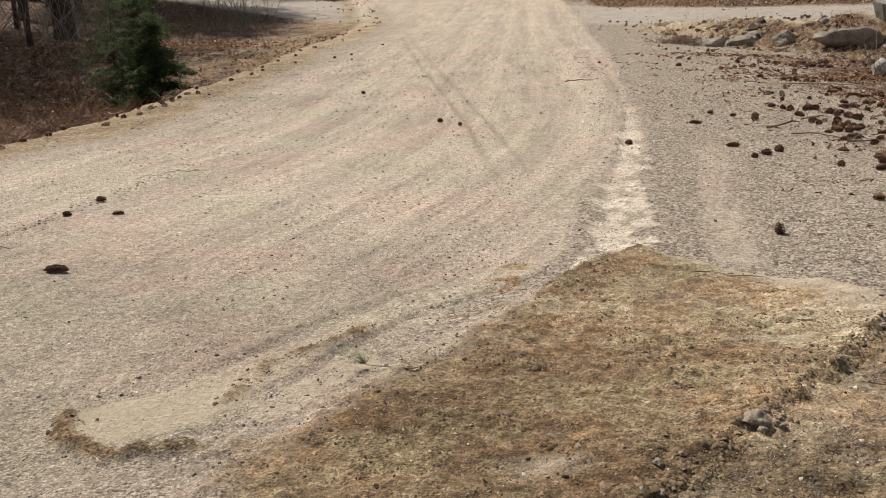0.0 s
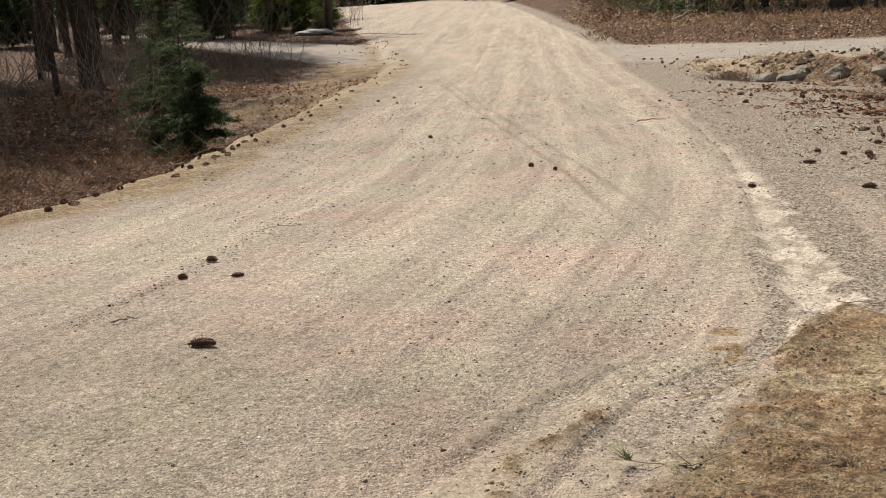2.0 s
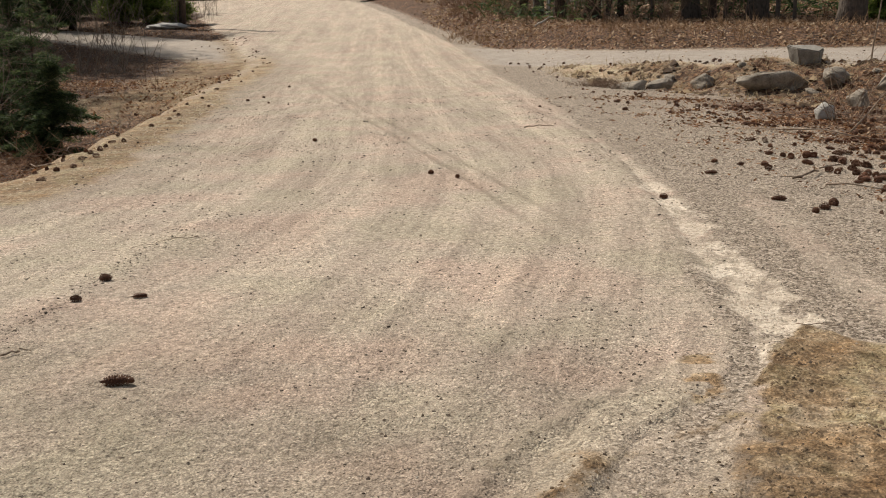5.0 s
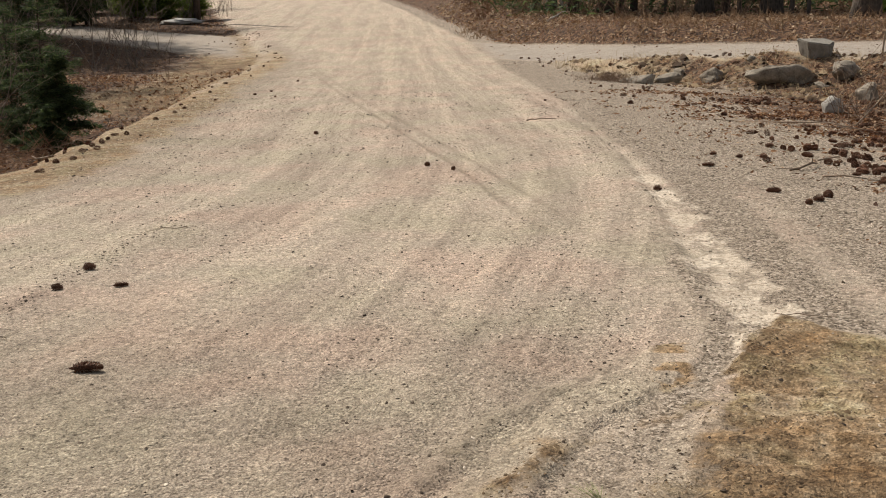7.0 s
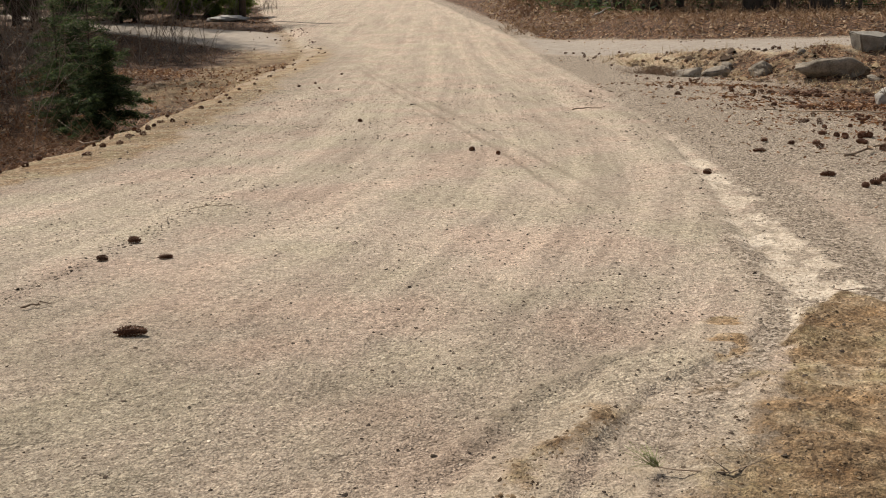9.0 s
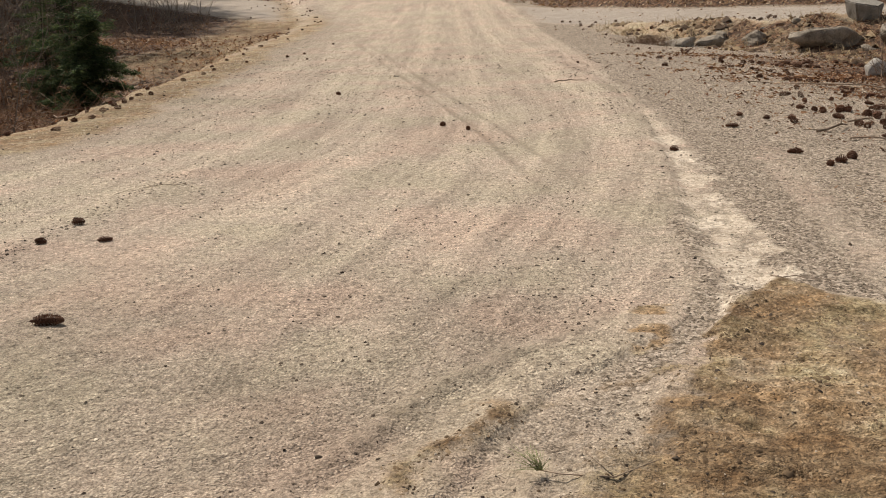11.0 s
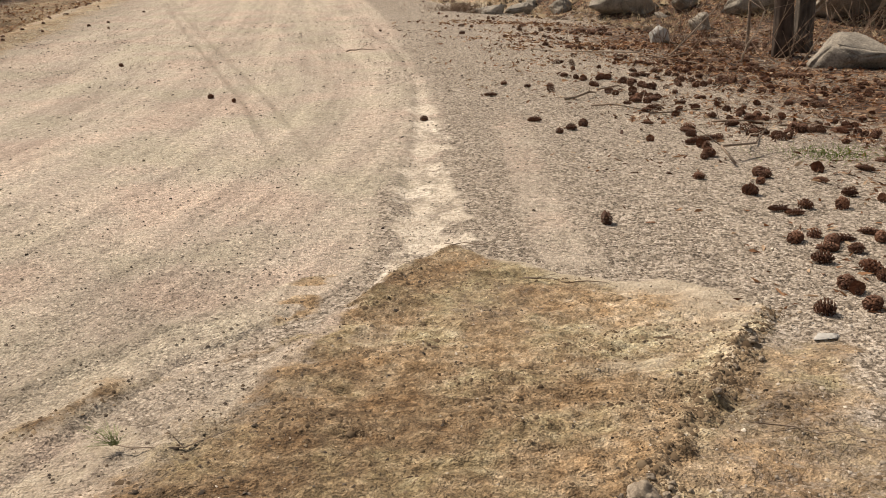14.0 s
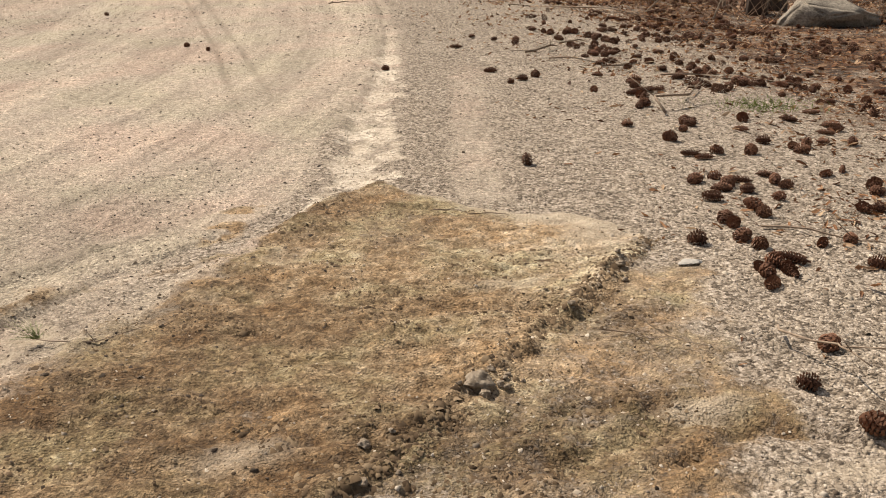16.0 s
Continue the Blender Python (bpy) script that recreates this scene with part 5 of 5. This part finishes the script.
    hemlock(-7.9, 20.3, 2.6, 2.4, 402, "small dark green hemlock beside the ditch", M_NEEDLE, 22, bare=0.8)
    hemlock(-9.6, 26.0, 4.2, 2.6, 404, "thin dark hemlock among bare brush", M_NEEDLE, 18, 0.03, blade=0.07, bare=0.9)
    for i, (x, y, h, w) in enumerate([(-14.3, 62.5, 5.5, 3.8), (-16.4, 64, 6.0, 4.0), (-13.4, 66, 5, 3.0)]):
        hemlock(x, y, h, w, 410 + i, "yellow-green young pine behind the utility pole", M_PINE, 20, 0.06, 0.03, 0.16)
    for i, (x, y, h, w) in enumerate([(-19.5, 62, 6, 4.5), (-23.5, 66, 7, 5), (-20.5, 70, 7, 5), (-28, 68, 7, 5), (-26, 75, 8, 5), (-33, 63, 7, 5), (-22.5, 79, 8, 5)]):
        hemlock(x, y, h, w, 420 + i, "dark green hemlock in the wood beyond the side road", M_NEEDLE, 16, 0.08, 0.05, 0.2)
    hemlock(-4.4, 100, 3.4, 2.6, 440, "light green young pine near the parked car", M_PINE, 18, 0.05, 0.03, 0.16)
    for i, (x, y, h, w) in enumerate([(15.5, 33.5, 2.2, 2.6), (17.2, 31.8, 1.6, 2.2), (10.9, 21.0, 0.5, 1.6)]):
        hemlock(x, y, h, w, 450 + i, "low green evergreen on the bank", M_PINE if i < 1 else M_NEEDLE, 22, 0.03, 0.03, 0.08)


def all_brush():
    rng = random.Random(23)
    brown = mottled("brush_stems", (0.09, 0.058, 0.038), (0.30, 0.20, 0.135), 8, 0.9, 0.2, 0.003)
    ditch = [(rng.uniform(-13.5, -6.6), rng.uniform(15.5, 30)) for _ in range(55)]
    twiggy("ditch_brush", ditch, 1, "bare brown brush stems along the ditch", brown, (0.5, 2.1), 3, 0.005, spread=0.5)
    pale = mottled("grey_stems", (0.12, 0.095, 0.075), (0.34, 0.275, 0.215), 8, 0.9, 0.2, 0.003)
    twiggy("ditch_saplings", [(rng.uniform(-12.5, -6.8), rng.uniform(15.5, 27)) for _ in range(26)], 11, "thin pale bare saplings along the ditch", pale, (1.2, 3.6), 2, 0.009, spread=0.35)
    side = [(rng.uniform(-30, -9), rng.uniform(26, 40)) for _ in range(110)] + [(rng.uniform(-34, -11), rng.uniform(60, 75)) for _ in range(90)]
    twiggy("wood_brush", side, 2, "bare grey brush stems among the trees", pale, (0.8, 4.2), 4, 0.012, spread=0.5)
    far = [(rng.uniform(5, 30), rng.uniform(0, 9)) for _ in range(130)]
    far = [(x, float(np.interp(x, *FAR_EDGE.T)) + 9 + y * 1.6) for x, y in far]
    twiggy("bank_brush", far, 3, "bare tan brush stems among the trunks on the bank", brown, (0.5, 2.8), 5, 0.014)
    verge = [(rng.uniform(3.2, 8), rng.uniform(50, 80)) for _ in range(70)]
    twiggy("verge_brush", verge, 4, "dry reddish brush on the road bank", mottled("dry_brush", (0.12, 0.06, 0.035), (0.30, 0.17, 0.10), 6, 0.9, 0.2, 0.003), (0.3, 1.2), 8, 0.012)
    twiggy("tree_foot_brush", [(6.2, 13.2), (6.0, 13.6), (6.9, 13.3), (5.6, 14.6), (7.6, 13.4), (6.3, 12.9), (7.9, 13.9), (8.4, 14.6), (5.3, 13.9), (7.2, 14.6), (8.9, 15.2)], 5, "thin bare suckers round the slender pines", brown, (0.4, 1.5), 6, 0.005, spread=0.7)
    twiggy("stone_brush", [(5.9, 15.5), (7.2, 16.6), (6.6, 16.0), (8.0, 12.6), (7.6, 11.6)], 6, "thin bare stems among the stones", M_TWIG, (0.3, 0.9), 7, 0.004, spread=0.6)
    twiggy("grey_tuft", [(3.75, 21.9), (3.95, 21.6), (3.5, 22.0), (3.8, 22.3)], 7, "low dry grey-brown tuft on the verge", brown, (0.12, 0.34), 70, 0.0035, spread=0.7)
    straw = mottled("dry_straw", (0.30, 0.21, 0.11), (0.58, 0.46, 0.29), 8, 0.85, 0.2, 0.003)
    edge = []
    for _ in range(60):
        y = rng.uniform(10.5, 25)
        edge.append((float(np.interp(y, *LEFT.T)) - rng.uniform(0.5, 1.5), y))
    twiggy("dry_grass", edge, 8, "pale dry straw grass along the ditch", straw, (0.08, 0.34), 6, 0.0035, "grass", 0.9)
    litter = [(rng.uniform(-9.5, -5.5), rng.uniform(10, 19)) for _ in range(80)]
    twiggy("ditch_stalks", litter, 9, "flattened russet stalks in the ditch", mottled("russet_stalks", (0.10, 0.05, 0.03), (0.40, 0.23, 0.13), 8, 0.9, 0.2, 0.003), (0.25, 1.1), 6, 0.0055, "brush", 1.3)
    scrub = [(x, float(np.interp(x, *FAR_EDGE.T)) + rng.uniform(1.2, 9)) for x in [rng.uniform(2.4, 16) for _ in range(120)]]
    twiggy("bank_scrub", scrub, 10, "low dry tan and russet scrub on the far bank", mottled("dry_scrub", (0.16, 0.085, 0.045), (0.50, 0.34, 0.20), 5, 0.9, 0.2, 0.003), (0.12, 0.55), 7, 0.012, "brush", 0.8)
    tufts = []
    for _ in range(170):
        x = rng.uniform(3.6, 11)
        tufts.append((x, float(np.interp(x, *NEAR_EDGE.T)) - rng.uniform(0.4, 5.0)))
    twiggy("bank_straw", tufts, 12, "flattened pale straw grass over the stony bank", straw, (0.06, 0.26), 9, 0.005, "grass", 1.1)
    g = np.random.default_rng(31)
    x = g.uniform(3.8, 12, 1500)
    y = np.interp(x, *NEAR_EDGE.T) - 5.8 * g.uniform(0, 1, 1500) ** 0.8
    k = vnoise(x, y, 1.1, 231) > 0.46
    x, y = x[k], y[k]
    size = g.uniform(0.03, 0.10, len(x)) * (0.5 + vnoise(x, y, 2.0, 233))
    v, f = scattered(g, CHIP_V, CHIP_F, np.stack([x, y, heights(x, y)], 1), np.stack([size * 1.5, size, size * 0.8], 1), 0.25, 0.2)
    sod = by_island("sod", (0.0, (0.05, 0.03, 0.018)), (0.6, (0.13, 0.085, 0.05)), (1.0, (0.30, 0.22, 0.13)), rough=0.95)
    tagged(new("sod_clumps", flat_mesh("sod_clumps", v, f, sod)), "dark clumps of sod and bark over the stony bank", "sod", kind="stuff")
    x = g.uniform(4.5, 36, 620)
    y = np.interp(x, *FAR_EDGE.T) + g.uniform(13, 26, 620)
    z = heights(x, y) + 3.2 * g.uniform(0, 1, 620) ** 1.6
    v, f = needle_cloud(g, list(zip(x, y, z)), 0.45, 16, 0.26, 0.7)
    tagged(new("bank_undergrowth", flat_mesh("bank_undergrowth", v, f, M_NEEDLE)), "dark green undergrowth behind the trunks on the bank", "bushes", kind="stuff")
    beech = np.random.default_rng(3)
    c = [(5.6 + beech.normal(0, 0.5), 50 + beech.normal(0, 0.4), 1.5 + beech.uniform(0.2, 2.2)) for _ in range(60)]
    v, f = scattered(beech, LEAF_V, LEAF_F, np.array(c).repeat(3, 0) + beech.normal(0, 0.12, (180, 3)), beech.uniform(0.06, 0.12, 180), 0.9, 0.1)
    tan = by_island("beech_leaves", (0.0, (0.30, 0.17, 0.08)), (1.0, (0.55, 0.38, 0.20)))
    tagged(new("beech_leaves", flat_mesh("beech_leaves", v, f, tan)), "pale tan dead leaves clinging to a beech sapling", "leaves", kind="stuff")
    # fallen branches
    stick("fallen_branch", on(5.2, 13.6, 0.02), on(6.5, 14.6, 0.75), 0.012, 1, "long bare branch leaning towards the slender pines", 0.05, fork=5)
    stick("fallen_branch", on(5.75, 12.7, 0.02), on(6.6, 13.4, 0.85), 0.011, 2, "bare grey branch propped on a trunk", 0.05, fork=5)
    stick("fallen_branch", on(6.5, 12.6, 0.02), on(7.5, 13.6, 1.3), 0.010, 3, "thin bare branch rising past the trunks", 0.04, fork=5)
    stick("fallen_branch", on(2.78, 8.98, 0.02), on(3.56, 8.22, 0.02), 0.009, 4, "bent reddish-brown branch lying on the verge", 0.07)
    stick("fallen_branch", on(2.98, 6.64, 0.02), on(3.63, 7.6, 0.05), 0.009, 5, "thin grey branch lying among cones", 0.05)
    stick("fallen_branch", on(3.35, 13.6, 0.02), on(5.2, 11.6, 0.03), 0.010, 6, "long dark branch lying on the verge", 0.03)
    stick("fallen_branch", on(2.66, 9.35, 0.02), on(3.35, 9.9, 0.04), 0.012, 7, "thick rotten branch lying on the verge", 0.04)
    stick("fallen_branch", on(3.5, 8.2, 0.02), on(4.4, 7.75, 0.03), 0.010, 8, "brown branch lying among cones", 0.04)
    stick("fallen_branch", on(2.6, 4.4, 0.012), on(3.05, 4.1, 0.012), 0.006, 9, "thin brown twig lying among cones", 0.04)
    stick("twig", on(1.05, 14.25, 0.01), on(1.45, 14.3, 0.01), 0.010, 10, "short grey twig lying on the road", 0.03, fork=0, category="twig")
    stick("twig", on(1.05, 5.45, 0.012), on(1.32, 5.30, 0.012), 0.003, 11, "thin tan twig at the edge of the loam", 0.03, fork=1, category="twig")
    stick("twig", on(1.28, 4.82, 0.02), on(1.60, 4.60, 0.02), 0.004, 12, "thin dark twig lying on the loam", 0.03, fork=1, category="twig")
    stick("twig", on(1.62, 3.50, 0.02), on(1.95, 3.30, 0.02), 0.0025, 13, "thin brown twig lying on the loam", 0.04, fork=1, category="twig")
    stick("twig", on(2.2, 3.4, 0.03), on(2.25, 2.95, 0.10), 0.005, 14, "thin forked twig beside cones", 0.05, fork=3, category="twig")
    stick("twig", on(-2.15, 8.0, 0.01), on(-2.55, 7.7, 0.01), 0.0025, 15, "thin tan twig lying on the road", 0.03, fork=1, category="twig")
    stick("twig", on(-2.62, 5.55, 0.01), on(-2.5, 5.6, 0.01), 0.006, 16, "curled tan leaf stalk on the road", 0.1, fork=1, category="twig")
    stick("fallen_branch", on(5.3, 40.6, 0.05), on(6.2, 41.6, 0.3), 0.05, 17, "pale broken branch on the leafy bank", 0.02, M_STONE_PALE)
    for i in range(12):
        y = rng.uniform(12, 18)
        x = float(np.interp(y, *LEFT.T)) - rng.uniform(0.2, 1.6)
        stick("fallen_branch", on(x, y, 0.02), on(x - rng.uniform(0.4, 1.2), y + rng.uniform(-0.8, 1.2), rng.uniform(0.05, 0.35)), 0.009, 40 + i, "thin bare branch fallen at the road edge", 0.05)
    # pine sprig on the loam
    sprig = tagged(new("pine_sprig"), "fallen green pine sprig on a thin brown twig", "twig")
    sprig.matrix_basis = pose(-0.13, 3.70, height(-0.13, 3.70) + 0.01)
    bm = bmesh.new()
    tube(bm, [(0, 0, 0.01), (0.06, -0.05, 0.02), (0.2, -0.06, 0.012), (0.34, 0.02, 0.02)], [0.0015, 0.002, 0.002, 0.001], 5)
    tube(bm, [(0.2, -0.06, 0.012), (0.14, 0.02, 0.04), (0.12, 0.08, 0.07)], [0.0015, 0.001, 0.0006], 4)
    part("twig", bm, M_TWIG, sprig)
    bm = bmesh.new()
    for i in range(46):
        a, e = rng.uniform(0, 6.3), rng.uniform(0.2, 1.3)
        tip = Vector((math.cos(a) * math.cos(e) - 0.5, math.sin(a) * math.cos(e) + 0.2, math.sin(e))) * rng.uniform(0.04, 0.075)
        b0 = Vector((0.02 * rng.random(), -0.02 * rng.random(), 0.015))
        tube(bm, [b0, b0 + tip], [0.0010, 0.0004], 3)
    part("needle_tuft", bm, mottled("sprig_needles", (0.14, 0.16, 0.06), (0.34, 0.35, 0.17), 20), sprig)
    # small tuft of green on the verge
    bm = bmesh.new()
    low = height(3.62, 6.95) - 0.008
    for i in range(520):
        b0 = Vector((3.62 + rng.gauss(0, 0.22), 6.95 + rng.gauss(0, 0.13), low))
        tube(bm, [b0, b0 + Vector((rng.gauss(0, 0.03), rng.gauss(0, 0.03), rng.uniform(0.012, 0.05)))], [0.0018, 0.0006], 3)
    me = bpy.data.meshes.new("grass_tuft")
    bm.to_mesh(me)
    bm.free()
    me.materials.append(M_PINE)
    tagged(new("grass_tuft", me), "thin tuft of green and straw grass among cones", "grass", kind="stuff")


# ---- things along the road ----
def painted(name, colour, rough=0.5, metal=0.0, spread=0.12):
    n = Nodes(name)
    f = n.noise(n.local(), 4.0, 4)
    lo = tuple(c * (1 - spread) for c in colour)
    n.bsdf.inputs["Metallic"].default_value = metal
    return n.done(n.ramp(f, (0.3, lo), (0.7, colour)), rough)


M_DARK = painted("dark_rubber", (0.02, 0.02, 0.02), 0.8)
M_GLASS = painted("dark_glass", (0.02, 0.025, 0.03), 0.08)
M_BLUE = painted("blue_car_paint", (0.010, 0.02, 0.10), 0.25)
M_STEEL = painted("grey_steel", (0.33, 0.34, 0.34), 0.45, 0.3)
M_WHITE = painted("white_trim", (0.72, 0.72, 0.70), 0.6)
M_SIDING = painted("grey_green_siding", (0.24, 0.29, 0.28), 0.7)
M_BOARD = painted("dark_boards", (0.06, 0.05, 0.045), 0.85, spread=0.35)
M_RAIL = painted("weathered_rails", (0.30, 0.27, 0.23), 0.85, spread=0.3)
M_ROOF = painted("dark_shingles", (0.07, 0.065, 0.06), 0.9, spread=0.3)
M_POLE = bark("pole_wood", (0.05, 0.04, 0.03), (0.13, 0.10, 0.08), 20)
M_SNOW = mottled("old_snow", (0.24, 0.22, 0.20), (0.46, 0.45, 0.43), 4, 0.8, 0.4, 0.03)


def utility_pole(x, y):
    root = tagged(new("utility_pole"), "dark weathered wooden utility pole beside the road", "utility pole")
    root.matrix_basis = pose(x, y, height(x, y), 0, 2)
    bm = bmesh.new()
    tube(bm, [(0, 0, -0.4), (0, 0, 4), (0, 0, 10)], [0.21, 0.19, 0.14], 16)
    part("shaft", bm, M_POLE, root)
    bm = bmesh.new()
    box(bm, (-1.2, -0.06, 9.2), (1.2, 0.06, 9.34))
    part("crossarm", bm, M_POLE, root)


def snow_patch(x, y):
    bm = bmesh.new()
    bmesh.ops.create_icosphere(bm, subdivisions=4, radius=1.0)
    for v in bm.verts:
        k = 1 + 0.25 * noise.noise(v.co * 2.2) + 0.06 * noise.noise(v.co * 9)
        v.co = Vector((v.co.x * 1.15 * k, v.co.y * 0.9 * k, v.co.z * 0.22 * k))
    me = bpy.data.meshes.new("snow_heap")
    bm.to_mesh(me)
    bm.free()
    me.materials.append(M_SNOW)
    me.shade_smooth()
    ob = new("snow_heap", me)
    ob.matrix_basis = pose(x, y, height(x, y) + 0.05)
    tagged(ob, "low heap of old grey-white snow beside the pole", "snow")


def profile(bm, pts, y0, y1):
    """A prism from an outline in x, z between y0 and y1."""
    a = [bm.verts.new((px, y0, pz)) for px, pz in pts]
    b = [bm.verts.new((px, y1, pz)) for px, pz in pts]
    bm.faces.new(a)
    bm.faces.new(list(reversed(b)))
    for i in range(len(pts)):
        j = (i + 1) % len(pts)
        bm.faces.new((a[j], a[i], b[i], b[j]))
    bmesh.ops.recalc_face_normals(bm, faces=bm.faces)


def car(x, y, turn):
    root = tagged(new("car"), "dark blue estate car parked beyond the bank", "car")
    root.matrix_basis = pose(x, y, height(x, y), 0, 0, turn)
    bm = bmesh.new()
    profile(bm, [(-2.3, 0.35), (2.25, 0.30), (2.3, 0.62), (2.1, 0.86), (1.1, 0.98), (0.35, 1.44), (-0.6, 1.52), (-1.75, 1.46), (-2.2, 1.05), (-2.32, 0.7)], -0.88, 0.88)
    bmesh.ops.bevel(bm, geom=bm.edges[:], offset=0.07, segments=3, affect="EDGES")
    part("body", bm, M_BLUE, root)
    for s in (-1, 1):
        bm = bmesh.new()
        profile(bm, [(0.92, 1.0), (0.30, 1.38), (-0.55, 1.44), (-1.65, 1.38), (-1.95, 1.06)], s * 0.875, s * 0.895)
        part("side_window", bm, M_GLASS, root)
        for wx in (-1.42, 1.38):
            bm = bmesh.new()
            tube(bm, [(wx, s * 0.68, 0.33), (wx, s * 0.92, 0.33)], [0.33, 0.33], 20)
            w = part("wheel", bm, M_DARK, root)
            bm = bmesh.new()
            tube(bm, [(wx, s * 0.90, 0.33), (wx, s * 0.935, 0.33)], [0.21, 0.18], 16)
            part("rim", bm, M_STEEL, w)
    bm = bmesh.new()
    profile(bm, [(-0.6, 1.53), (-1.6, 1.48), (-1.6, 1.51), (-0.6, 1.56)], -0.62, -0.58)
    part("roof_rail", bm, M_STEEL, root)
    bm = bmesh.new()
    box(bm, (-2.34, -0.80, 0.80), (-2.22, -0.55, 1.0))
    part("tail_lamp", bm, painted("red_lens", (0.3, 0.02, 0.02), 0.3), root)


def house(x, y, turn, w, d, h, wall, label, windows):
    """A clapboard house with a pitched roof; windows: offset, sill, width, height on its front."""
    root = tagged(new("house"), label, "house")
    root.matrix_basis = pose(x, y, height(x, y) - 0.2, 0, 0, turn)
    bm = bmesh.new()
    box(bm, (-w / 2, 0, 0), (w / 2, d, h))
    part("wall", bm, wall, root, smooth=False)
    for i in range(int(h / 0.3)):
        bm = bmesh.new()
        box(bm, (-w / 2 - 0.01, -0.025, i * 0.3), (w / 2 + 0.01, 0.0, i * 0.3 + 0.28))
        part("board", bm, wall, root, smooth=False)
    bm = bmesh.new()
    profile(bm, [(-w / 2 - 0.4, h), (w / 2 + 0.4, h), (0, h + w * 0.28)], -0.4, d + 0.4)
    part("roof", bm, M_ROOF, root, smooth=False)
    for ox, sill, ww, hh in windows:
        bm = bmesh.new()
        box(bm, (ox - ww / 2 - 0.09, -0.07, sill - 0.09), (ox + ww / 2 + 0.09, -0.028, sill + hh + 0.09))
        win = part("window", bm, M_WHITE, root, "white window frame", smooth=False)
        for a in (0, 1):
            for b in (0, 1):
                bm = bmesh.new()
                box(bm, (ox - ww / 2 + a * ww / 2 + 0.03, -0.085, sill + b * hh / 2 + 0.03), (ox + a * ww / 2 - 0.03, -0.072, sill + (b + 1) * hh / 2 - 0.03))
                part("pane", bm, M_GLASS, win, smooth=False)


def rail_fence(x0, y0, x1, y1):
    root = tagged(new("fence"), "weathered rail fence in front of a dark building", "fence")
    n = 5
    for i in range(n + 1):
        t = i / n
        x, y = x0 + (x1 - x0) * t, y0 + (y1 - y0) * t
        bm = bmesh.new()
        box(bm, (x - 0.06, y - 0.06, height(x, y) - 0.2), (x + 0.06, y + 0.06, height(x, y) + 1.35))
        part("post", bm, M_RAIL, root, smooth=False)
    for k in (0.45, 1.1):
        bm = bmesh.new()
        tube(bm, [on(x0, y0, k), on(x1, y1, k)], [0.045, 0.045], 6)
        part("rail", bm, M_RAIL, root)


def meter_post(x, y):
    root = tagged(new("meter_post"), "grey electric meter box on a steel post", "meter box")
    root.matrix_basis = pose(x, y, height(x, y), 0, 2)
    bm = bmesh.new()
    box(bm, (-0.09, -0.05, -0.2), (0.09, 0.05, 2.4))
    part("post", bm, M_RAIL, root, smooth=False)
    bm = bmesh.new()
    box(bm, (-0.24, -0.25, 1.1), (0.24, -0.05, 2.2))
    bmesh.ops.bevel(bm, geom=bm.edges[:], offset=0.03, segments=2, affect="EDGES")
    part("meter_box", bm, M_STEEL, root, smooth=False)
    bm = bmesh.new()
    tube(bm, [(0, -0.12, 0), (0, -0.12, 1.1)], [0.04, 0.04], 8)
    part("conduit", bm, M_STEEL, root)


def mailbox_post(x, y):
    root = tagged(new("mailbox"), "dark mailbox on a short post at the road edge", "mailbox")
    root.matrix_basis = pose(x, y, height(x, y))
    bm = bmesh.new()
    box(bm, (-0.10, -0.10, -0.2), (0.10, 0.10, 2.0))
    part("post", bm, M_BOARD, root, smooth=False)
    bm = bmesh.new()
    profile(bm, [(-0.75, 1.9), (0.0, 1.9), (0.0, 2.25), (-0.2, 2.45), (-0.6, 2.4), (-0.8, 2.15)], -0.3, 0.3)
    part("box", bm, M_STEEL, root)


def roadside_things():
    utility_pole(-12.1, 61.2)
    snow_patch(-12.6, 59.2)
    car(-0.35, 89, 176)
    mailbox_post(-6.0, 99.5)
    house(-6.6, 113, 6, 6.4, 6, 5.0, M_BOARD, "dark brown boarded shed at the end of the road", [(2.5, 1.2, 0.9, 1.2)])
    house(21.2, 64.5, -16, 9, 8, 5, M_SIDING, "grey-green clapboard house behind the trees", [(-2.2, 1.6, 0.6, 0.95), (1.0, 0.9, 1.5, 1.7), (3.4, 1.5, 0.8, 1.2)])
    house(12.2, 62, -8, 5.2, 8, 5, M_BOARD, "dark boarded house behind the trees", [(-1.6, 2.0, 0.8, 1.0), (0.8, 2.0, 0.8, 1.0)])
    rail_fence(8.6, 54, 11.0, 54)
    meter_post(7.0, 47.4)


roadside_things()
all_trees()
all_stones()
all_brush()
far_woods()
leaf_litter()
bank_leaves()
ditch_leaves()
road_bits()
debris()
all_cones()
soil_crumbs()
gravel()
